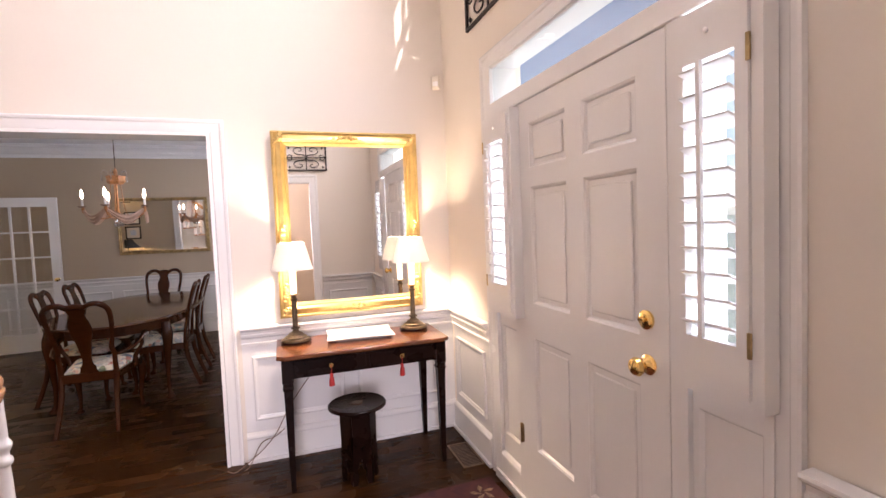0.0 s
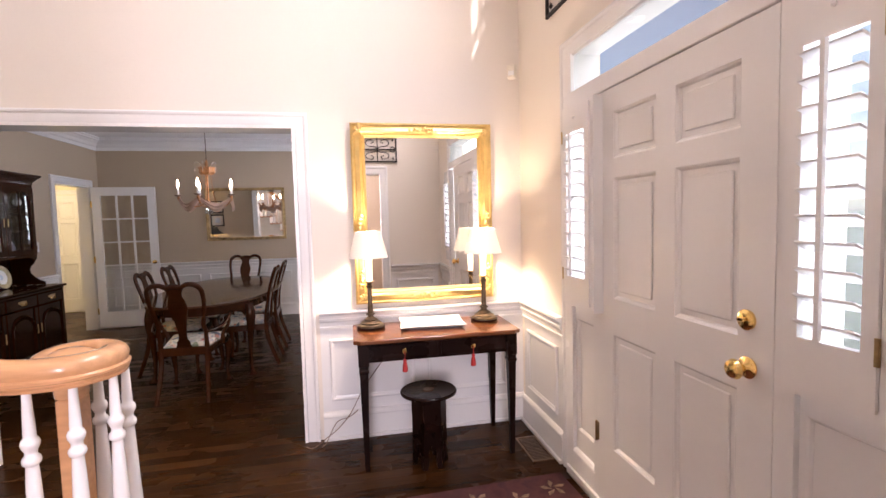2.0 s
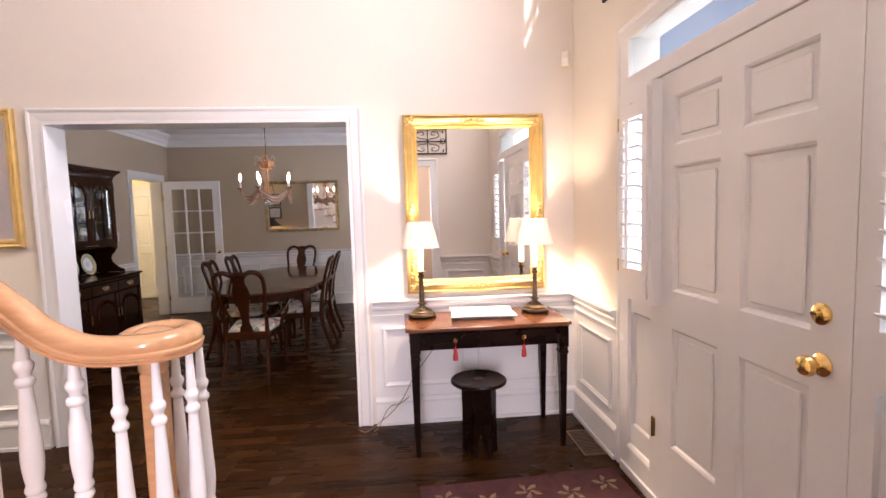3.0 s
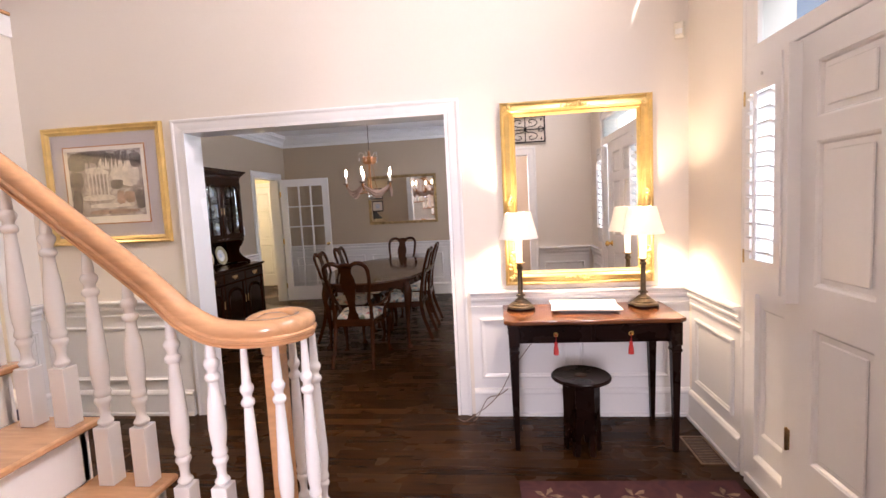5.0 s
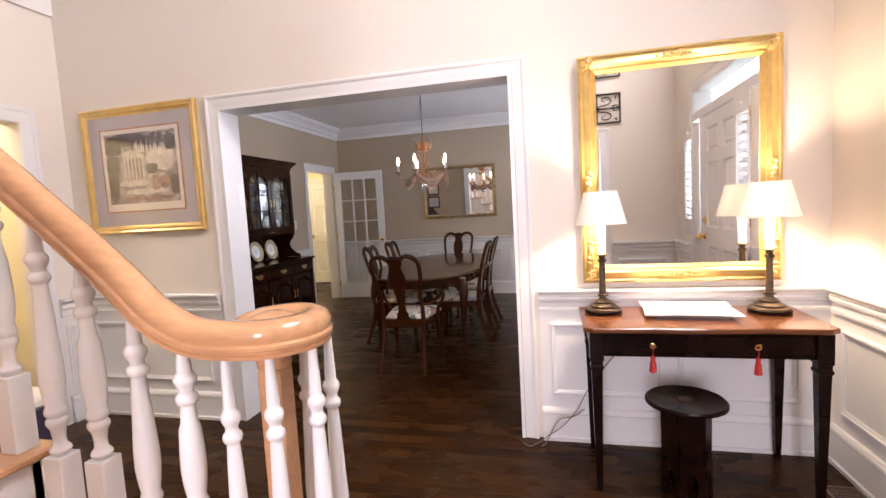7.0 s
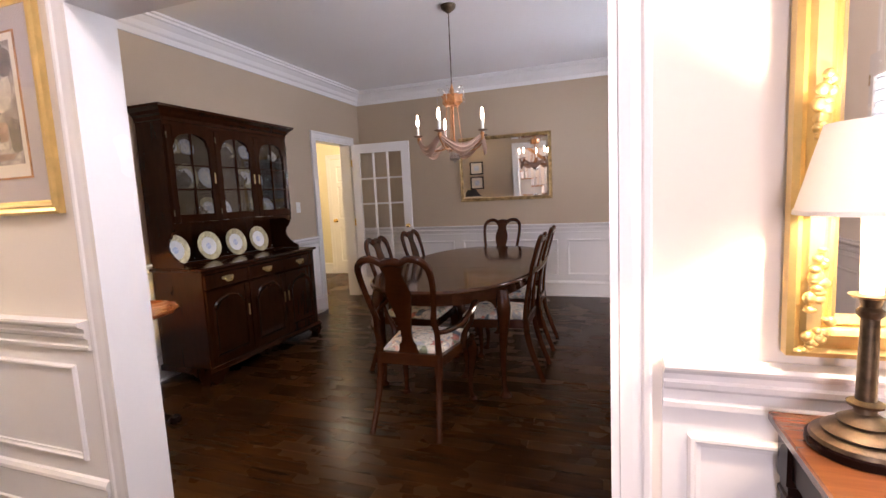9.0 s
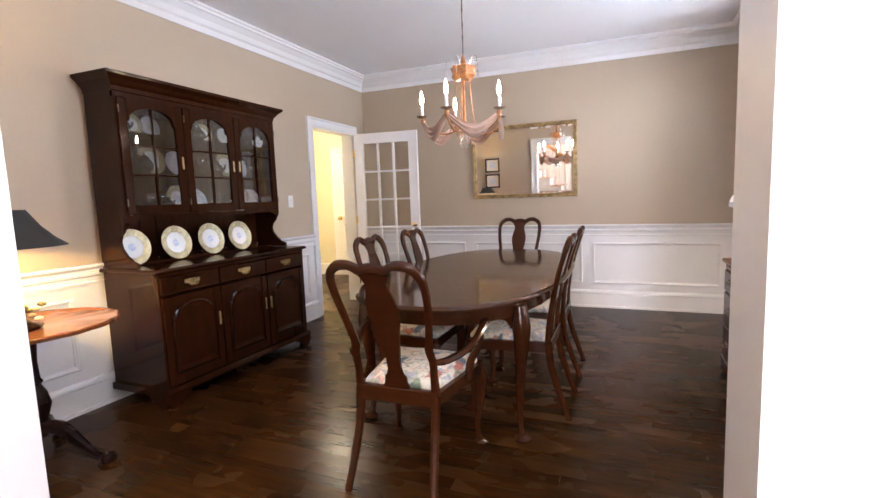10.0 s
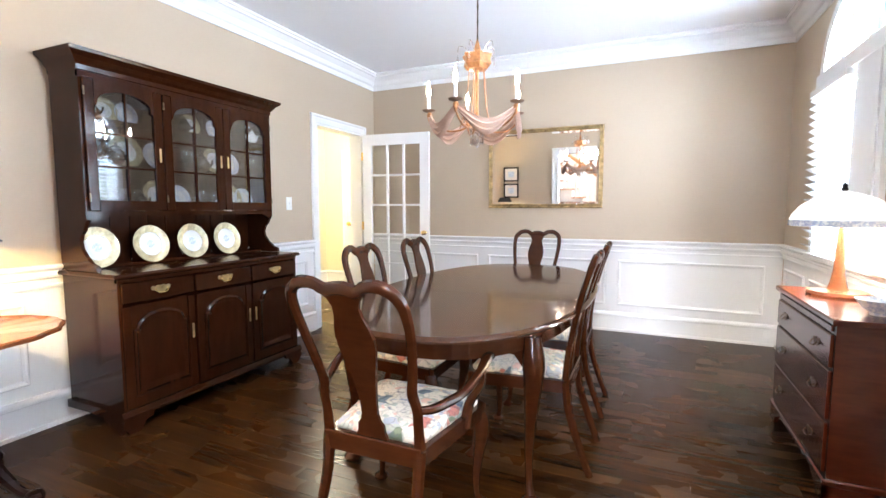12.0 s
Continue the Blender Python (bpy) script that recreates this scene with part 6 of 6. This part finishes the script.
for z in (0.25, 1.0, 1.78):
    part("hinge", bx(-0.012, 0.004, -0.026, -0.018, z - 0.045, z + 0.045), BRASS, fdoor)

panels6 = [(0.11, 0.36, 1.62, 1.90), (0.46, 0.71, 1.62, 1.90), (0.11, 0.36, 0.98, 1.55), (0.46, 0.71, 0.98, 1.55), (0.11, 0.36, 0.22, 0.84), (0.46, 0.71, 0.22, 0.84)]
panel_door("hall_door", at(-4.66, 9.548 - 0.03, 0.01, 0), 0.80, 2.02, panels6, "white six-panel door closed at the hall end", (0.06, 0.95))
casing("trim_hall_door", at(0, 9.55 - 0.002, 0, NORTH), -4.67, -3.85, 2.04, "white casing round the hall end door", 0.08)
hb = thing("baseboard_hall", "white baseboard of the back hall", "baseboard", at(0, 9.55, 0, NORTH), kind="structure")
part("baseboard_length", rail(bmesh.new(), -5.1, -4.755, BASE), TRIM, hb)
hb2 = thing("baseboard_hall_west", "white baseboard of the back hall", "baseboard", at(-5.1, 0, 0, WEST), kind="structure")
part("baseboard_length", rail(bmesh.new(), 6.0, 9.55, BASE), TRIM, hb2)


def ceiling_light(x, y, z, power, color):
    t = thing("ceiling_light", "unseen round flush ceiling light, added to brighten a yellow room", "ceiling light", at(x, y, z))
    part("metal_ring", lathe(bmesh.new(), [(0.12, -0.03), (0.15, -0.03), (0.15, 0), (0.12, 0)], seg=24), BRASS, t)
    part("glass_bowl", lathe(bmesh.new(), [(0.0, -0.09), (0.06, -0.085), (0.11, -0.06), (0.125, -0.03)], seg=24), glow("lit_bowl_glass", color, 4), t, smooth=True)
    lamp("ceiling_lamp", "POINT", (x, y, z - 0.16), (x, y, 0), power, color, 0.1)


# Both fixtures are unseen, added to brighten the hall, study and nearby wainscot.
ceiling_light(-3.95, 8.1, 2.6, 40, (1.0, 0.87, 0.58))
ceiling_light(-4.1, 2.7, 2.72, 42, (1.0, 0.86, 0.60))

# ---- chest with lamp and bowl ----
CH = thing("chest_of_drawers", "reddish three-drawer chest with dark pulls under the window", "chest", at(0.645, 6.02, 0, EAST))
part("carcass", bx(-0.435, 0.435, -0.175, 0.185, 0.09, 0.745), CHEST, CH)
part("chest_top", slab(bmesh.new(), [(-0.455, -0.195), (0.455, -0.195), (0.455, 0.187), (-0.455, 0.187)], 0.745, 0.772, 0.007), CHEST, CH)
part("pull_out_slide", bx(-0.40, 0.40, -0.182, -0.175, 0.712, 0.735, bevel=0.002), CHEST, CH)
part("plinth_moulding", bx(-0.45, 0.45, -0.19, 0.186, 0.075, 0.105, bevel=0.006), CHEST, CH)
for s in (-1, 1):
    part("bracket_foot", upright(bmesh.new(), [(s * 0.445, 0.08), (s * 0.445, 0), (s * 0.36, 0), (s * 0.34, 0.04), (s * 0.28, 0.06), (s * 0.27, 0.08)], -0.186, -0.166), CHEST, CH)
    part("side_foot", moved(upright(bmesh.new(), [(0, 0.08), (0, 0), (0.08, 0), (0.10, 0.04), (0.16, 0.06), (0.17, 0.08)], -0.01, 0.01), Matrix.Translation((s * 0.435, -0.186, 0)) @ pose(0, 0, 0, 0, 0, 90)), CHEST, CH)
    part("back_foot", bx(s * 0.42 - 0.02, s * 0.42 + 0.02, 0.14, 0.18, 0, 0.08), CHEST, CH)
for z0, z1 in ((0.565, 0.70), (0.345, 0.55), (0.12, 0.33)):
    d = part("drawer", bx(-0.415, 0.415, -0.186, -0.172, z0, z1, bevel=0.004), CHEST, CH)
    for s in (-1, 1):
        cx, cz = s * 0.255, (z0 + z1) / 2
        part("pull_plate", upright(bmesh.new(), [(cx + x, cz + z) for x, z in ((-0.04, 0.012), (-0.02, 0.02), (0, 0.014), (0.02, 0.02), (0.04, 0.012), (0.025, -0.008), (0, -0.02), (-0.025, -0.008))], -0.190, -0.186), BRONZE, d)
        part("bail_handle", sweep(bmesh.new(), [(cx - 0.03, -0.192, cz + 0.006, 0.003), (cx - 0.02, -0.206, cz - 0.012, 0.003), (cx + 0.02, -0.206, cz - 0.012, 0.003), (cx + 0.03, -0.192, cz + 0.006, 0.003)], seg=5), BRONZE, d)
LX, LY = 0.655, 6.22
gl = thing("glass_shade_lamp", "lit wooden lamp with wide milk-glass shade on the chest", "lamp", at(LX, LY, 0.772))
part("lamp_base", lathe(bmesh.new(), [(0.0, 0), (0.125, 0), (0.132, 0.01), (0.125, 0.024), (0.05, 0.032), (0.0, 0.033)], seg=24), CONSOLE_TOP, gl, smooth=True)
part("lamp_stem", lathe(bmesh.new(), [(0.045, 0.032), (0.034, 0.07), (0.025, 0.13), (0.021, 0.20), (0.012, 0.38), (0, 0.381)], seg=14), CONSOLE_TOP, gl, smooth=True)
sp = [(0.218, 0.355), (0.217, 0.385), (0.208, 0.41), (0.175, 0.455), (0.125, 0.490), (0.06, 0.515), (0.015, 0.525)]
bm = bmesh.new()
loops(bm, [[(r * math.cos(2 * math.pi * k / 32), r * math.sin(2 * math.pi * k / 32), z) for k in range(32)] for r, z in sp + [(r - 0.004, z - 0.004) for r, z in reversed(sp)]], cap=False)
part("glass_shade", bm, WHITE_GLASS, gl, "milk-glass shade", smooth=True)
bm = bmesh.new()
loops(bm, [[(r * math.cos(2 * math.pi * k / 32), r * math.sin(2 * math.pi * k / 32), z) for k in range(32)] for r, z in ((0.2195, 0.355), (0.2195, 0.382), (0.2210, 0.382), (0.2210, 0.353), (0.2195, 0.355))], cap=False)
part("shade_band", bm, CHINA_BLUE, gl, "blue scalloped band")
part("finial", lathe(bmesh.new(), [(0.006, 0.52), (0.016, 0.535), (0.010, 0.548), (0.014, 0.556), (0.0, 0.572)], seg=12), IRON, gl, smooth=True)
part("bulb", lathe(bmesh.new(), [(0.008, 0.38), (0.026, 0.41), (0.026, 0.44), (0.008, 0.47)], seg=12), BULB, gl, smooth=True)
lamp("chest_lamp_light", "POINT", (LX, LY, 0.772 + 0.40), (LX, LY, 0), 27, (1.0, 0.88, 0.66), 0.05)
bw_ = thing("china_bowl", "white china bowl with blue flowers on the chest", "bowl", at(0.655, 5.74, 0.772))
part("bowl_body", lathe(bmesh.new(), [(0.0, 0), (0.034, 0), (0.035, 0.012), (0.055, 0.025), (0.085, 0.065), (0.082, 0.066), (0.05, 0.03), (0.0, 0.018)], seg=24), CHINA_BLUE, bw_, smooth=True)
pt = picture("framed_portrait", at(DE, 6.03, 0, EAST), 0.80, 1.02, 1.25, "large gilt-framed oil painting on the dining wall", GOLD, 0.06)
part("canvas", bx(0.055, 0.745, -0.012, -0.004, 1.305, 2.215), PORTRAIT, pt)

# ---- piecrust table and lamp ----
PX, PY = -2.83, 4.165
pc = thing("piecrust_table", "mahogany tripod table with a scalloped round top and claw feet", "table", at(PX, PY))
part("tabletop", lathe(bmesh.new(), [(0.0, 0.672), (0.35, 0.674), (0.372, 0.682), (0.375, 0.696), (0.36, 0.70), (0.345, 0.690), (0.0, 0.689)], seg=96, wave=16, amp=0.014), CONSOLE_TOP, pc, "scalloped polished top", smooth=True)
part("pedestal", lathe(bmesh.new(), [(0.035, 0.14), (0.04, 0.17), (0.028, 0.20), (0.045, 0.25), (0.058, 0.30), (0.045, 0.36), (0.026, 0.40), (0.036, 0.415), (0.026, 0.43), (0.022, 0.52), (0.03, 0.62), (0.055, 0.672)], seg=18), EBONY, pc, smooth=True)
for k in range(3):
    a = radians(20 + 120 * k)
    c, s = math.cos(a), math.sin(a)
    leg = part("leg", sweep(bmesh.new(), [(0.02 * c, 0.02 * s, 0.19, 0.032), (0.10 * c, 0.10 * s, 0.18, 0.034), (0.19 * c, 0.19 * s, 0.105, 0.026), (0.26 * c, 0.26 * s, 0.045, 0.018), (0.31 * c, 0.31 * s, 0.03, 0.018)], seg=8), EBONY, pc, smooth=True)
    part("claw_foot", lathe(bmesh.new(), [(0.015, 0), (0.034, 0.008), (0.038, 0.024), (0.028, 0.044), (0.008, 0.052)], 0.325 * c, 0.325 * s, 10), EBONY, leg, smooth=True)
pl = thing("flower_lamp", "lit lamp with black shade and dried flowers on tripod table", "lamp", at(PX + 0.03, PY - 0.06, 0.692))
part("lamp_base", lathe(bmesh.new(), [(0, 0), (0.10, 0), (0.105, 0.012), (0.07, 0.025), (0.035, 0.04), (0.0, 0.041)], seg=20), EBONY, pl, smooth=True)
part("lamp_stem", lathe(bmesh.new(), [(0.03, 0.04), (0.022, 0.10), (0.012, 0.14), (0.012, 0.42), (0, 0.421)], seg=12), BRONZE, pl, smooth=True)
sp = [(0.235, 0.385), (0.19, 0.42), (0.14, 0.475), (0.09, 0.555)]
bm = bmesh.new()
loops(bm, [[(r * math.cos(2 * math.pi * k / 32), r * math.sin(2 * math.pi * k / 32), z) for k in range(32)] for r, z in sp + [(r - 0.003, z) for r, z in reversed(sp)] + sp[:1]], cap=False)
part("shade", bm, DARK_SHADE, pl, "flared black lampshade", smooth=True)
part("bulb", lathe(bmesh.new(), [(0.008, 0.42), (0.024, 0.45), (0.024, 0.50), (0.008, 0.52)], seg=12), BULB, pl, smooth=True)
for k in range(26):
    a, rr_, zz = r2.uniform(0, 6.28), r2.uniform(0.03, 0.11), r2.uniform(0.03, 0.16)
    bm = bmesh.new()
    bmesh.ops.create_icosphere(bm, subdivisions=1, radius=r2.uniform(0.012, 0.024), matrix=Matrix.Translation((rr_ * math.cos(a), rr_ * math.sin(a), zz)) @ Matrix.Diagonal((1, 1, 0.6, 1)))
    part("dried_flower", bm, LEAF if k % 3 else CHINA_GOLD, pl)
lamp("flower_lamp_light", "POINT", (PX + 0.03, PY - 0.06, 0.692 + 0.440), (PX, PY, 0), 46, (1.0, 0.68, 0.20), 0.03)

# ---- floors ----
def slab_floor(name, x0, x1, y0, y1, label):
    bm = bx(x0, x1, y0, y1, -0.12, -0.006)
    me = bpy.data.meshes.new(name)
    bm.to_mesh(me)
    bm.free()
    me.materials.append(GAP)
    return tagged(new(name, me), label, "floor", kind="structure")


floor = slab_floor("floor", -5.3, 1.75, -3.3, 9.8, "dark stained oak strip floor")
BW = 0.083
lengths = (0.9, 1.25, 1.6)
plank_mesh = []
for L0 in lengths:
    bm = bx(0, L0 - 0.0007, 0, BW - 0.0007, -0.006, 0.0, bevel=0.0007)
    me = bpy.data.meshes.new("floorboard")
    bm.to_mesh(me)
    bm.free()
    me.materials.append(FLOOR)
    plank_mesh.append(me)
rb = random.Random(11)
rest_v, rest_f, count = [], [], 0


def rest_board(x, y, l, w=BW):
    n = len(rest_v)
    rest_v.extend([(x, y, 0), (x + l - 0.0007, y, 0), (x + l - 0.0007, y + w - 0.0007, 0), (x, y + w - 0.0007, 0), (x, y, -0.006), (x + l - 0.0007, y, -0.006), (x + l - 0.0007, y + w - 0.0007, -0.006), (x, y + w - 0.0007, -0.006)])
    rest_f.extend([(n, n + 1, n + 2, n + 3), (n + 4, n + 7, n + 6, n + 5), (n, n + 4, n + 5, n + 1), (n + 1, n + 5, n + 6, n + 2), (n + 2, n + 6, n + 7, n + 3), (n + 3, n + 7, n + 4, n)])


near = []
for r in range(int((9.6 + 3.2) / BW)):
    y = -3.2 + r * BW
    x = -5.2 - rb.random()
    while x < 1.7:
        k = rb.randrange(3)
        east = 1.66 if y < 3.6 else 1.0
        if x >= east:
            break
        if x < -5.2 or x + lengths[k] > east:
            rest_board(max(x, -5.2), y, min(x + lengths[k], east) - max(x, -5.2))
        elif -2.6 < x + 0.6 < 1.3 and 2.45 < y < 7.4:
            near.append((abs(x + 1.2) * 0.7 + abs(y - 4.6), x, y, k))
        else:
            rest_board(x, y, lengths[k])
        x += lengths[k]
near.sort()
for _, x, y, k in near[300:]:
    rest_board(x, y, lengths[k])
for _, x, y, k in near[:300]:
    ob = part("floorboard", plank_mesh[k], None, floor)
    ob.location = (x, y, 0)
me = bpy.data.meshes.new("outer_floorboards")
me.from_pydata(rest_v, [], rest_f)
me.materials.append(mat("dark_oak_boards_outer", (0.0150, 0.0048, 0.0014), 0.27, vary=0.17, scale=2.2, grain=(3, 40, 30), bump=0.08, col2=(0.046, 0.0175, 0.0042), spec=0.09))
outer = new("outer_floorboards", me)
outer.parent = floor
tagged(outer, "", "", "", "stuff")
